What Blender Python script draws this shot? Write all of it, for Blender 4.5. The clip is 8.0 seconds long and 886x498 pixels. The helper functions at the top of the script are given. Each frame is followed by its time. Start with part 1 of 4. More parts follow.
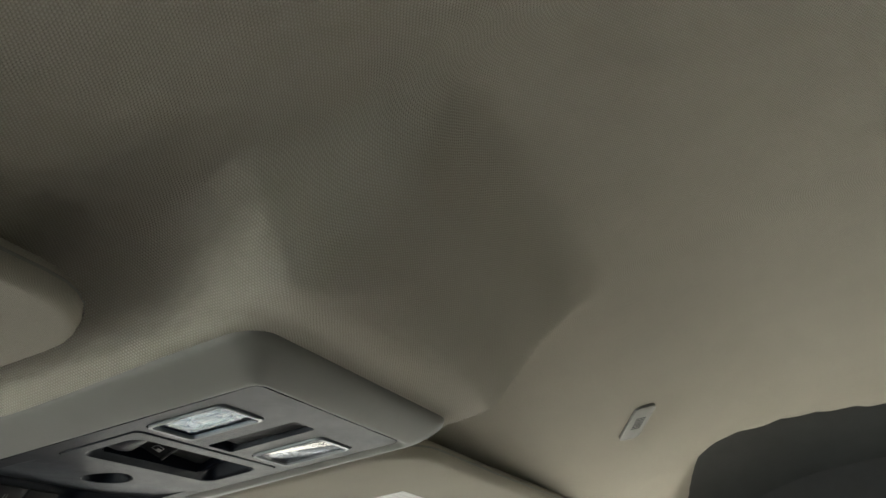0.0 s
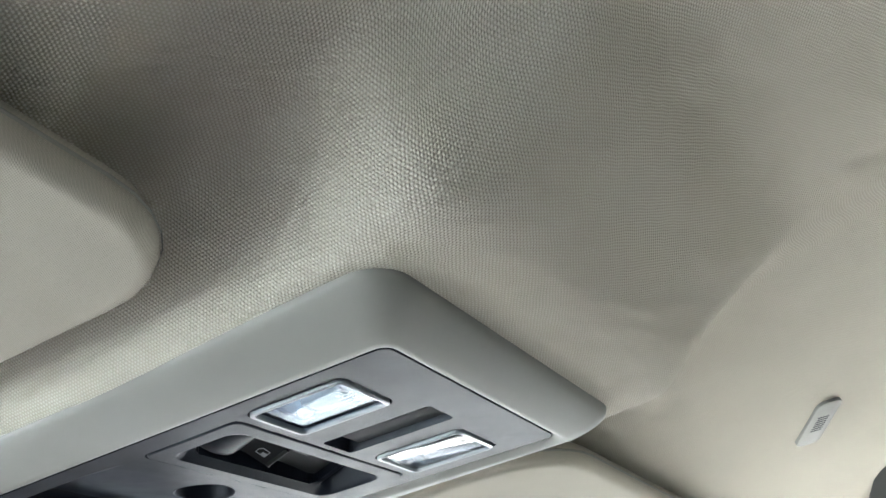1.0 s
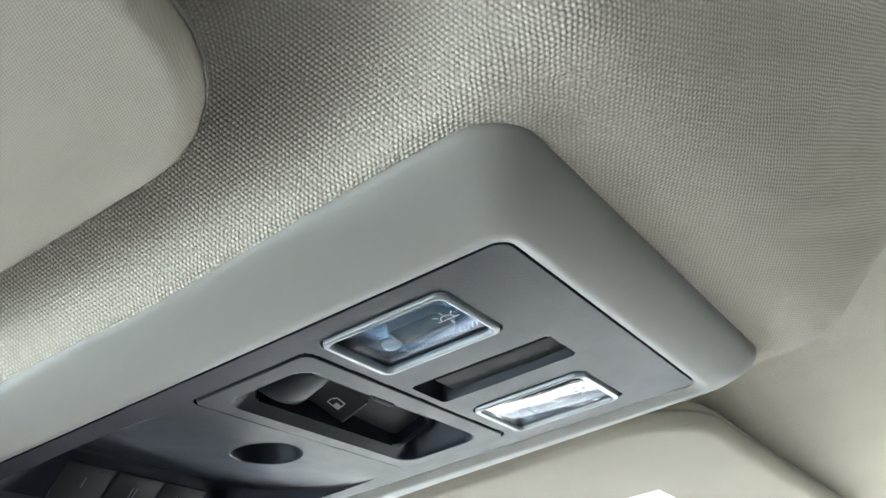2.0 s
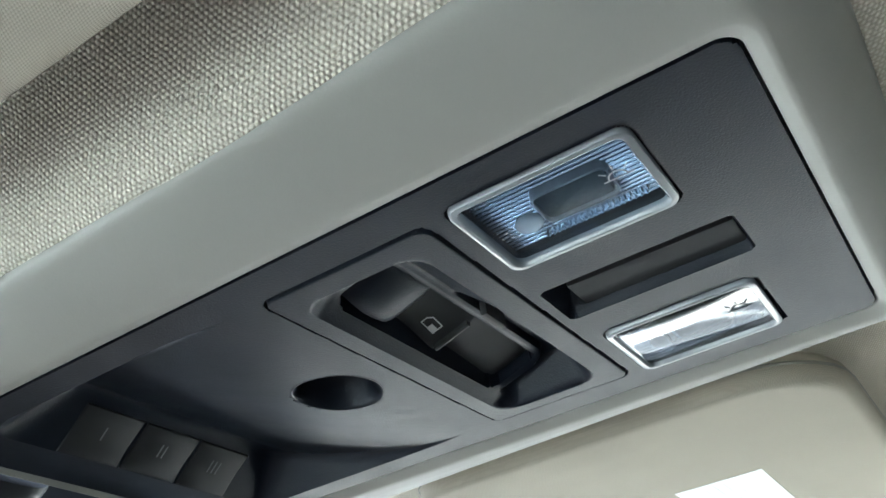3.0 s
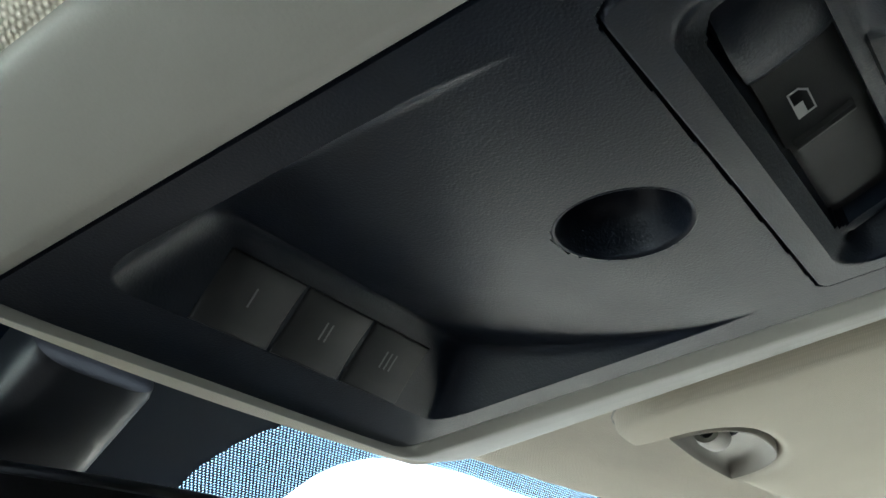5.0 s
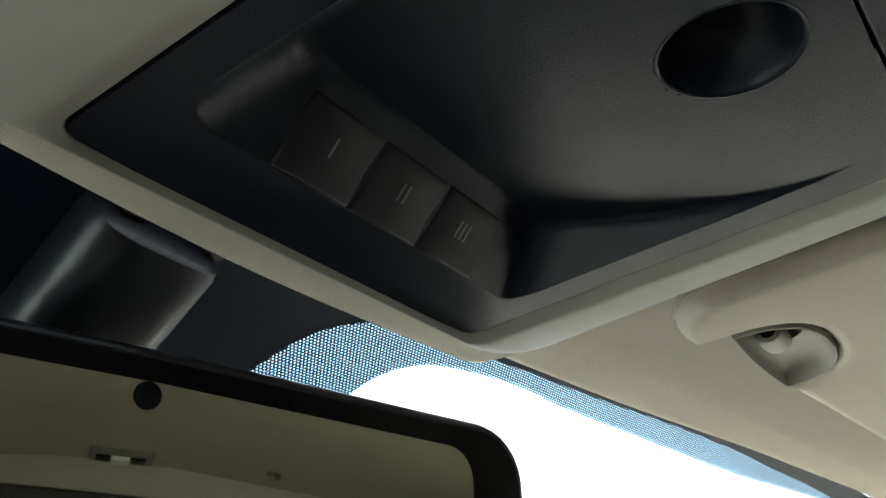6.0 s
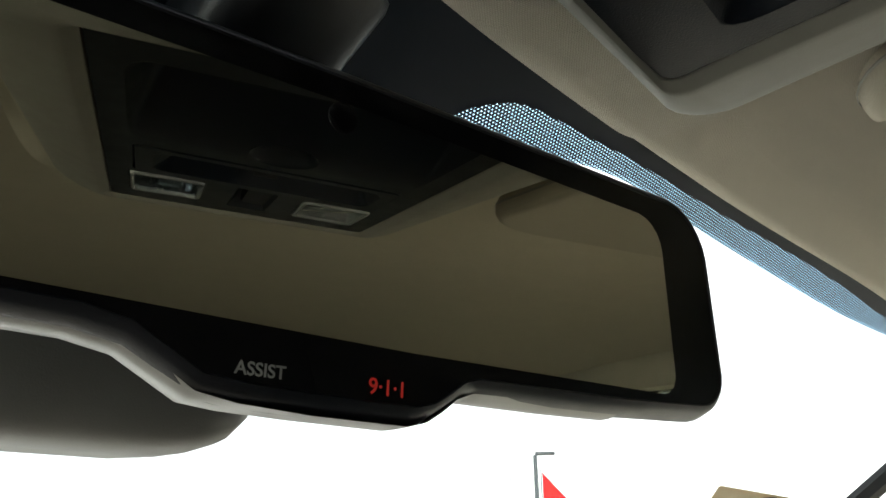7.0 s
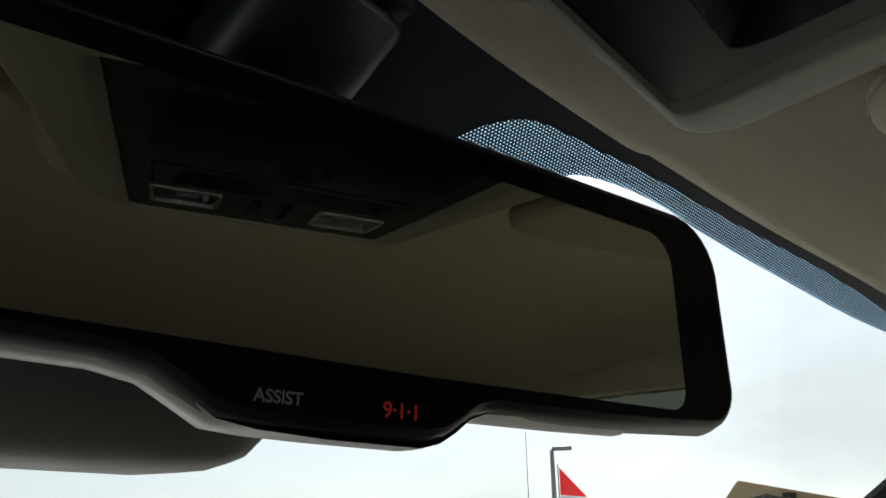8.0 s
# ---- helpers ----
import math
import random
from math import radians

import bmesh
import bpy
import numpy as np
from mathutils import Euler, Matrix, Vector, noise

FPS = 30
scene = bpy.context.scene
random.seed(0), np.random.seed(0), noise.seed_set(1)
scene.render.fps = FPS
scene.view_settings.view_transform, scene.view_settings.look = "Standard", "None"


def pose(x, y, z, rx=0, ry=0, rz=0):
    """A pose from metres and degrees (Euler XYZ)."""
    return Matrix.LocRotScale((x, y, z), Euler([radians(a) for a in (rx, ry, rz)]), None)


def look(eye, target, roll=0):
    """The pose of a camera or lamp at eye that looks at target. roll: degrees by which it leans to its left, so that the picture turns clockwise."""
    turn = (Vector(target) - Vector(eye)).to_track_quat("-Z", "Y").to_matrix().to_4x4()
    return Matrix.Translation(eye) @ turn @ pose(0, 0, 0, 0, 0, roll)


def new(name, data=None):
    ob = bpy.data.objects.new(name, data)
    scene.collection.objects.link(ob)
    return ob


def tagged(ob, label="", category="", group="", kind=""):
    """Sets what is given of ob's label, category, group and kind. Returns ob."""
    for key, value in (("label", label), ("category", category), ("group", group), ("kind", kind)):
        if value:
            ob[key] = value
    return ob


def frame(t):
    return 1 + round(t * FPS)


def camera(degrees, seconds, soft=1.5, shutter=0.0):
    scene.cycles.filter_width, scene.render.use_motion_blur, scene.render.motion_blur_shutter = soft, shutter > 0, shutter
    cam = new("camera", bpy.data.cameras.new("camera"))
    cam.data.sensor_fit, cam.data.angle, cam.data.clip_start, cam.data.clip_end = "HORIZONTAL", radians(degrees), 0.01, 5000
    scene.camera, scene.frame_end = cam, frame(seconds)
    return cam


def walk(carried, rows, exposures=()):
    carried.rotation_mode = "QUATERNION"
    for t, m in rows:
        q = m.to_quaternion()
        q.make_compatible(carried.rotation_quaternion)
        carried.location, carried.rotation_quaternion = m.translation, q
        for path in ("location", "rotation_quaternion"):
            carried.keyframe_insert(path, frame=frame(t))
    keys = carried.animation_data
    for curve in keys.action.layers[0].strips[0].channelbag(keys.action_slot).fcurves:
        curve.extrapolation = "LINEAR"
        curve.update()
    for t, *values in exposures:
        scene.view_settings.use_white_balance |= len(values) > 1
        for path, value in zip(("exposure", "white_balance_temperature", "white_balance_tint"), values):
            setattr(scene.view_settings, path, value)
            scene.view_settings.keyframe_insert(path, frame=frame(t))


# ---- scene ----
FOV = 54.8
cam = camera(FOV, 8.0, soft=1.5)
# seconds, eye in metres, turn in degrees
PATH = [
    (0.0, -0.3911, -0.2881, 1.6437, 115.14, 1.26, -66.37),
    (0.5, -0.3630, -0.2650, 1.6388, 118.50, 1.65, -62.57),
    (1.0, -0.3083, -0.2151, 1.6411, 118.57, 1.68, -59.72),
    (1.5, -0.2698, -0.1849, 1.6460, 118.17, 1.48, -57.37),
    (1.7, -0.2602, -0.1718, 1.6473, 118.22, 1.12, -56.31),
    (2.8, -0.2112, -0.0935, 1.6362, 120.31, 0.48, -57.38),
    (3.0, -0.2031, -0.0732, 1.6383, 120.65, 0.76, -57.27),
    (3.5, -0.1912, -0.0300, 1.6449, 121.30, 1.34, -57.38),
    (4.0, -0.1794, 0.0025, 1.6472, 120.60, 1.11, -56.78),
    (4.3, -0.1611, 0.0234, 1.6480, 120.25, 0.10, -56.02),
    (4.5, -0.1536, 0.0328, 1.6501, 119.72, 0.03, -55.85),
    (5.8, -0.1463, 0.0470, 1.6405, 117.14, -0.39, -55.19),
    (6.0, -0.1434, 0.0653, 1.6284, 116.65, 0.03, -54.84),
    (6.2, -0.1377, 0.0885, 1.6180, 116.37, 0.97, -54.75),
    (6.5, -0.1322, 0.1152, 1.6065, 114.60, 0.76, -54.80),
    (7.0, -0.1362, 0.1370, 1.5977, 110.94, 0.85, -54.42),
    (7.5, -0.1423, 0.1396, 1.6024, 109.58, 0.66, -54.01),
    (8.0, -0.1413, 0.1322, 1.6024, 110.65, 0.80, -53.33),
]
# seconds, stops, kelvin, tint
EXPOSURE = [(0.0, 2.34, 6150, 11), (0.5, 3.6, 5750, 13), (1.5, 3.84, 5500, 12), (3.0, 3.6, 5450, 8), (3.5, 2.95, 5850, 7), (4.5, 3.08, 5700, 6), (6.0, 2.68, 6200, 6), (6.5, 2.45, 6700, 7), (7.0, 1.88, 6600, 7), (7.5, 1.18, 6700, 9), (8.0, 0.78, 6400, 10)]
walk(cam, [(t, pose(*row)) for t, *row in PATH], EXPOSURE)

# ---- daylight: bright broken cloud, sun on the passenger's side
SUN_EL, SUN_AZ = 37.0, 66.0     # degrees; azimuth from straight ahead towards the right
world = bpy.data.worlds.new("world")
scene.world = world
world.use_nodes = True
nt = world.node_tree
nt.nodes.clear()
w_out = nt.nodes.new("ShaderNodeOutputWorld")
w_bg = nt.nodes.new("ShaderNodeBackground")
w_sky = nt.nodes.new("ShaderNodeTexSky")
w_sky.sky_type = "NISHITA"
w_sky.sun_disc = False
w_sky.sun_elevation = radians(SUN_EL)
w_sky.sun_rotation = radians(SUN_AZ)
w_co = nt.nodes.new("ShaderNodeTexCoord")
w_map = nt.nodes.new("ShaderNodeMapping")
w_map.inputs["Scale"].default_value = (1.0, 1.0, 2.6)
w_noise = nt.nodes.new("ShaderNodeTexNoise")
w_noise.inputs["Scale"].default_value = 2.3
w_noise.inputs["Detail"].default_value = 7.0
w_noise.inputs["Roughness"].default_value = 0.55
w_ramp = nt.nodes.new("ShaderNodeValToRGB")
w_ramp.color_ramp.elements[0].position, w_ramp.color_ramp.elements[0].color = 0.46, (0.72, 0.72, 0.72, 1)
w_ramp.color_ramp.elements[1].position = 0.68
w_mix = nt.nodes.new("ShaderNodeMixRGB")
nt.links.new(w_co.outputs["Generated"], w_map.inputs[0])
nt.links.new(w_map.outputs[0], w_noise.inputs["Vector"])
nt.links.new(w_noise.outputs[0], w_ramp.inputs[0])
nt.links.new(w_ramp.outputs[0], w_mix.inputs[0])
w_dot = nt.nodes.new("ShaderNodeVectorMath")
w_dot.operation = "DOT_PRODUCT"
w_dot.inputs[1].default_value = (math.sin(radians(SUN_AZ)) * math.cos(radians(SUN_EL)), math.cos(radians(SUN_AZ)) * math.cos(radians(SUN_EL)), math.sin(radians(SUN_EL)))
nt.links.new(w_co.outputs["Generated"], w_dot.inputs[0])
w_glow = nt.nodes.new("ShaderNodeMapRange")      # cloud is brighter round the sun
w_glow.inputs["From Min"].default_value, w_glow.inputs["From Max"].default_value = -0.2, 1.0
w_glow.inputs["To Min"].default_value, w_glow.inputs["To Max"].default_value = 4.5, 6.1
nt.links.new(w_dot.outputs["Value"], w_glow.inputs["Value"])
w_cloud = nt.nodes.new("ShaderNodeMixRGB")
w_cloud.blend_type = "MULTIPLY"
w_cloud.inputs[0].default_value = 1.0
w_cloud.inputs[1].default_value = (0.965, 1.0, 1.02, 1)
nt.links.new(w_glow.outputs[0], w_cloud.inputs[2])
nt.links.new(w_cloud.outputs[0], w_mix.inputs[2])
nt.links.new(w_sky.outputs[0], w_mix.inputs[1])
nt.links.new(w_mix.outputs[0], w_bg.inputs[0])
w_bg.inputs[1].default_value = 0.085
nt.links.new(w_bg.outputs[0], w_out.inputs[0])
sun = new("sun", bpy.data.lights.new("sun", "SUN"))
sun.data.energy, sun.data.angle, sun.data.color = 5.0, radians(0.5), (1.0, 0.95, 0.88)
sun.matrix_world = look((0, 0, 0), (-math.sin(radians(SUN_AZ)) * math.cos(radians(SUN_EL)), -math.cos(radians(SUN_AZ)) * math.cos(radians(SUN_EL)), -math.sin(radians(SUN_EL))))

# ---- the roof's own frame: millimetres, origin at the overhead console, nose seven degrees down
ROOF = Matrix.Translation((0, 0, 1.75)) @ Matrix.Rotation(radians(-7.0), 4, "X")
MM = 0.001


# ---- materials
def shader(name, colour, rough=0.5, metal=0.0, spec=0.5):
    mat = bpy.data.materials.new(name)
    mat.use_nodes = True
    b = mat.node_tree.nodes["Principled BSDF"]
    b.inputs["Base Color"].default_value = (*colour, 1)
    b.inputs["Roughness"].default_value = rough
    b.inputs["Metallic"].default_value = metal
    b.inputs["Specular IOR Level"].default_value = spec
    return mat, mat.node_tree, b


def node(tree, kind, **values):
    n = tree.nodes.new(kind)
    for key, value in values.items():
        n.inputs[key].default_value = value
    return n


def maths(tree, op, a, b=None, c=None):
    n = tree.nodes.new("ShaderNodeMath")
    n.operation = op
    for k, v in enumerate((a, b, c)):
        if v is None:
            continue
        if isinstance(v, (int, float)):
            n.inputs[k].default_value = v
        else:
            tree.links.new(v, n.inputs[k])
    return n.outputs[0]


def mottled(tree, b, colour, amount, scale, vector):
    """Large soft stains over the base colour."""
    n = node(tree, "ShaderNodeTexNoise", Scale=scale, Detail=5.0, Roughness=0.6)
    tree.links.new(vector, n.inputs["Vector"])
    mix = tree.nodes.new("ShaderNodeMixRGB")
    mix.inputs[1].default_value = (*[c * (1 - amount) for c in colour], 1)
    mix.inputs[2].default_value = (*[min(1, c * (1 + amount)) for c in colour], 1)
    tree.links.new(n.outputs[0], mix.inputs[0])
    return mix.outputs[0]


def weave(name, colour, pitch, depth, dark=0.72):
    """Knitted headliner cloth: staggered round stitches, pitch in mm, laid along the cloth's own u and v."""
    mat, tree, b = shader(name, colour, 0.95, 0.0, 0.15)
    uv = tree.nodes.new("ShaderNodeUVMap")
    uv.uv_map = "cloth"
    wob = node(tree, "ShaderNodeTexNoise", Scale=0.12, Detail=2.0)
    tree.links.new(uv.outputs[0], wob.inputs["Vector"])
    sep = tree.nodes.new("ShaderNodeSeparateXYZ")
    tree.links.new(uv.outputs[0], sep.inputs[0])
    k = 4 * math.pi / (math.sqrt(3) * pitch)
    warp = tree.nodes.new("ShaderNodeSeparateColor")
    tree.links.new(wob.outputs["Color"], warp.inputs[0])
    bend = maths(tree, "MULTIPLY", warp.outputs[0], 7.0)
    sway = maths(tree, "MULTIPLY", warp.outputs[1], 7.0)
    half_u = maths(tree, "ADD", maths(tree, "MULTIPLY", sep.outputs[0], k * 0.5), maths(tree, "MULTIPLY", bend, 0.5))
    tall_v = maths(tree, "ADD", maths(tree, "MULTIPLY", sep.outputs[1], k * 0.866), sway)
    waves = [maths(tree, "COSINE", maths(tree, "ADD", maths(tree, "MULTIPLY", sep.outputs[0], k), bend)),
             maths(tree, "COSINE", maths(tree, "ADD", half_u, tall_v)),
             maths(tree, "COSINE", maths(tree, "SUBTRACT", half_u, tall_v))]
    st = maths(tree, "MULTIPLY_ADD", maths(tree, "ADD", maths(tree, "ADD", waves[0], waves[1]), waves[2]), 0.222, 0.333)
    fuzz = node(tree, "ShaderNodeTexNoise", Scale=1.6, Detail=4.0, Roughness=0.7)
    tree.links.new(uv.outputs[0], fuzz.inputs["Vector"])
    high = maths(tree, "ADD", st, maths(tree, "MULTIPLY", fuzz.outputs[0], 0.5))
    base = mottled(tree, b, colour, 0.07, 0.02, uv.outputs[0])
    mul = tree.nodes.new("ShaderNodeMixRGB")
    mul.blend_type = "MULTIPLY"
    mul.inputs[0].default_value = 1.0
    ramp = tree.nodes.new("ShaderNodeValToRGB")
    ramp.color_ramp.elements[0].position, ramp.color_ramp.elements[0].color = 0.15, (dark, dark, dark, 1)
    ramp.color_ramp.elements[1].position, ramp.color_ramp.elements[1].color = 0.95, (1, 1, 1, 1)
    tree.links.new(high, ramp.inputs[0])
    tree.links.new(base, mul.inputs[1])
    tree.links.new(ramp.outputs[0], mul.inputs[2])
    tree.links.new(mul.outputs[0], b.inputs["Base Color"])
    bump = node(tree, "ShaderNodeBump", Strength=0.8, Distance=depth * MM)
    tree.links.new(high, bump.inputs["Height"])
    tree.links.new(bump.outputs[0], b.inputs["Normal"])
    return mat


def moulded(name, colour, rough, grain, depth, spec=0.5, amount=0.10, strength=0.5):
    """Injection-moulded plastic with a leather grain; grain in mm."""
    mat, tree, b = shader(name, colour, rough, 0.0, spec)
    co = tree.nodes.new("ShaderNodeTexCoord").outputs["Object"]
    vor = node(tree, "ShaderNodeTexVoronoi", Scale=1000 / grain, Randomness=1.0)
    vor.feature = "SMOOTH_F1"
    tree.links.new(co, vor.inputs["Vector"])
    fine = node(tree, "ShaderNodeTexNoise", Scale=1400 / grain, Detail=3.0)
    tree.links.new(co, fine.inputs["Vector"])
    high = maths(tree, "ADD", vor.outputs["Distance"], maths(tree, "MULTIPLY", fine.outputs[0], 0.5))
    bump = node(tree, "ShaderNodeBump", Strength=strength, Distance=depth * MM)
    tree.links.new(high, bump.inputs["Height"])
    tree.links.new(bump.outputs[0], b.inputs["Normal"])
    tree.links.new(mottled(tree, b, colour, amount, 22.0, co), b.inputs["Base Color"])
    dust = node(tree, "ShaderNodeTexNoise", Scale=60.0, Detail=6.0, Roughness=0.65)
    tree.links.new(co, dust.inputs["Vector"])
    tree.links.new(maths(tree, "MULTIPLY_ADD", dust.outputs[0], 0.24, rough - 0.12), b.inputs["Roughness"])
    return mat


CLOTH = (0.475, 0.44, 0.366)
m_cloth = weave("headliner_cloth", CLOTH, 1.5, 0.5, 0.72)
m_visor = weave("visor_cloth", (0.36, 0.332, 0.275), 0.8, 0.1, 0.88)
m_trim = moulded("beige_plastic", (0.208, 0.202, 0.182), 0.5, 0.7, 0.05, 0.25, 0.05)
m_panel = moulded("black_plastic", (0.0055, 0.0075, 0.0125), 0.36, 0.55, 0.08, 0.11, 0.25, 0.7)
m_smooth = moulded("satin_black_plastic", (0.010, 0.0098, 0.0095), 0.5, 0.5, 0.03, 0.18, 0.2)
m_button = moulded("button_plastic", (0.0095, 0.0097, 0.0105), 0.55, 0.5, 0.03, 0.2, 0.2)
m_clip = moulded("clip_plastic", (0.14, 0.128, 0.106), 0.5, 0.7, 0.04, 0.4, 0.06)
m_gap = shader("dark_gap", (0.008, 0.008, 0.009), 0.8)[0]
m_gloss = shader("piano_black", (0.004, 0.004, 0.005), 0.2, 0.0, 0.15)[0]
m_white = shader("white_ink", (0.78, 0.78, 0.76), 0.5)[0]
m_dim_ink = shader("pale_grey_ink", (0.34, 0.34, 0.33), 0.5)[0]
m_faint_ink = shader("faint_print", (0.55, 0.55, 0.54), 0.6)[0]
m_grey_ink = shader("grey_ink", (0.085, 0.087, 0.092), 0.6)[0]
# Blue of the reflected sky is put into this metal's colour.
m_chrome = shader("reflector_metal", (0.58, 0.66, 0.76), 0.15, 1.0)[0]
m_rim = shader("milky_plastic", (0.17, 0.18, 0.19), 0.15)[0]
m_mirror = shader("silvered_glass", (0.50, 0.48, 0.395), 0.012, 1.0)[0]
m_shell = moulded("mirror_shell_plastic", (0.008, 0.0095, 0.0135), 0.38, 0.6, 0.04, 0.36, 0.2)
m_shell_grey = moulded("grey_shell_plastic", (0.17, 0.167, 0.155), 0.5, 0.5, 0.06, 0.4, 0.15)
m_edge = moulded("pale_edge_plastic", (0.16, 0.155, 0.145), 0.35, 0.5, 0.02, 0.5, 0.06)
m_label = shader("label_paper", (0.62, 0.62, 0.60), 0.55)[0]


def glass(name, colour, rough=0.0, ior=1.45):
    mat = bpy.data.materials.new(name)
    mat.use_nodes = True
    b = mat.node_tree.nodes["Principled BSDF"]
    b.inputs["Base Color"].default_value = (*colour, 1)
    b.inputs["Roughness"].default_value = rough
    b.inputs["IOR"].default_value = ior
    b.inputs["Transmission Weight"].default_value = 1.0
    return mat


# Shinier copy of the lamp lens, so the right lamp carries the window's glare.
m_lens_glare = glass("glare_lens", (0.93, 0.96, 1.0), 0.06, 1.85)


# ---- mesh helpers
def part(name, bm, material, parent=None, label="", smooth=True, scale=MM):
    """One mesh object from a bmesh in millimetres, under a thing or a part."""
    top = parent.parent or parent if parent else None
    if top and top.name == "overhead_console":
        for v in bm.verts:
            v.co = console_fit(v.co)
    bmesh.ops.scale(bm, vec=(scale, scale, scale), verts=bm.verts)
    me = bpy.data.meshes.new(name)
    bm.to_mesh(me)
    bm.free()
    if material:
        me.materials.append(material)
    me.polygons.foreach_set("use_smooth", [smooth] * len(me.polygons))
    if smooth:
        me.set_sharp_from_angle(angle=radians(38))
    ob = new(name, me)
    if parent:
        ob.parent = parent
    if label:
        ob["label"] = label
    return ob


def console_fit(p):
    """The console's moulded plan: slightly shrunk, and its cross lines lean forward on the driver's side."""
    return Vector((0.98 * p.x, 0.961 * p.y - 0.8 - 0.032 * p.x, p.z))


def thing(name, m, label, category, group="", kind=""):
    ob = new(name)
    ob.empty_display_size = 0.02
    ob.matrix_world = m
    return tagged(ob, label, category, group, kind)


def smooth(a, b, v):
    s = min(1.0, max(0.0, (v - a) / (b - a)))
    return s * s * (3 - 2 * s)


def soft_min(a, b, k):
    h = max(k - abs(a - b), 0.0) / k
    return min(a, b) - h * h * k * 0.25


def table(rows, v):
    """Smooth interpolation in rows of (place, value), in rising order."""
    xs, ys = [r[0] for r in rows], [r[1] for r in rows]
    if v <= xs[0]:
        return ys[0]
    if v >= xs[-1]:
        return ys[-1]
    k = next(n for n in range(len(xs) - 1) if xs[n + 1] >= v)
    slope = []
    for n in (k, k + 1):
        lo, hi = max(0, n - 1), min(len(xs) - 1, n + 1)
        slope.append((ys[hi] - ys[lo]) / (xs[hi] - xs[lo]))
    w = xs[k + 1] - xs[k]
    s = (v - xs[k]) / w
    return ((2 * s**3 - 3 * s**2 + 1) * ys[k] + (s**3 - 2 * s**2 + s) * w * slope[0] + (3 * s**2 - 2 * s**3) * ys[k + 1] + (s**3 - s**2) * w * slope[1])


def steps(*spans):
    """Rising places: each span is (from, to, step)."""
    out = []
    for a, b, s in spans:
        n = max(1, round((b - a) / s))
        out += [a + (b - a) * i / n for i in range(n + 1)]
    out = sorted(out)
    return [v for i, v in enumerate(out) if i == 0 or v - out[i - 1] > 1e-4]


def sheet(xs, ys, place, cloth=False, keep=None):
    """A grid bent to place(x, y) -> (x, y, z); its faces look down. cloth: lays u, v by the length over the surface."""
    bm = bmesh.new()
    pts = [[Vector(place(x, y)) for x in xs] for y in ys]
    vs = [[bm.verts.new(p) for p in row] for row in pts]
    lay = bm.loops.layers.uv.new("cloth") if cloth else None
    if cloth:
        mid = min(range(len(xs)), key=lambda n: abs(xs[n]))
        midy = min(range(len(ys)), key=lambda n: abs(ys[n]))
        run, up = [], []
        for row in pts:
            r = [0.0]
            for a, b in zip(row, row[1:]):
                r.append(r[-1] + (b - a).length)
            run.append([v - r[mid] for v in r])
        for i in range(len(xs)):
            r = [0.0]
            for j in range(1, len(ys)):
                r.append(r[-1] + (pts[j][i] - pts[j - 1][i]).length)
            up.append([v - r[midy] for v in r])
    for j in range(len(ys) - 1):
        for i in range(len(xs) - 1):
            if keep and not keep((xs[i] + xs[i + 1]) / 2, (ys[j] + ys[j + 1]) / 2):
                continue
            f = bm.faces.new((vs[j][i], vs[j + 1][i], vs[j + 1][i + 1], vs[j][i + 1]))
            if cloth:
                for loop, (jj, ii) in zip(f.loops, ((j, i), (j + 1, i), (j + 1, i + 1), (j, i + 1))):
                    tight = 1 + 0.9 * smooth(158, 216, ys[jj])          # the cloth is pulled tighter round the front edge
                    loop[lay].uv = (run[jj][ii] * tight, up[ii][jj] * tight)
    loose = [v for v in bm.verts if not v.link_faces]
    bmesh.ops.delete(bm, geom=loose, context="VERTS")
    return bm


def outline(half_w, half_h, r, n=6, cx=0.0, cy=0.0, taper=0.0):
    """Points of a rounded rectangle, counter-clockwise; taper narrows the far (+y) side."""
    out = []
    for sx, sy, a0 in ((1, 1, 0), (-1, 1, 90), (-1, -1, 180), (1, -1, 270)):
        hw = half_w - (taper if sy > 0 else 0)
        for i in range(n + 1):
            a = radians(a0 + 90 * i / n)
            out.append((cx + sx * (hw - r) + r * math.cos(a), cy + sy * (half_h - r) + r * math.sin(a)))
    return out


def loft(rings, cap_first=True, cap_last=True, closed=True):
    """A skin over rings of points, all of one length."""
    bm = bmesh.new()
    vs = [[bm.verts.new(p) for p in ring] for ring in rings]
    n = len(vs[0])
    for a, b in zip(vs, vs[1:]):
        for i in range(n if closed else n - 1):
            j = (i + 1) % n
            bm.faces.new((a[i], a[j], b[j], b[i]))
    if cap_first:
        bm.faces.new(vs[0][::-1])
    if cap_last:
        bm.faces.new(vs[-1])
    bmesh.ops.recalc_face_normals(bm, faces=bm.faces)
    return bm


def slab(points, z0, z1, bevel=0.4):
    """A plate between z0 (lower, seen) and z1 with a rounded lower edge."""
    def shrink(d, z):
        out = []
        n = len(points)
        for i in range(n):
            a, b = Vector(points[i - 1]), Vector(points[(i + 1) % n])
            t = (b - a).normalized()
            nrm = Vector((t.y, -t.x))
            out.append((points[i][0] - nrm.x * d, points[i][1] - nrm.y * d, z))
        return out
    return loft([shrink(bevel, z0), shrink(bevel * 0.3, z0 + bevel * 0.35), shrink(0, z0 + bevel), shrink(0, z1)])


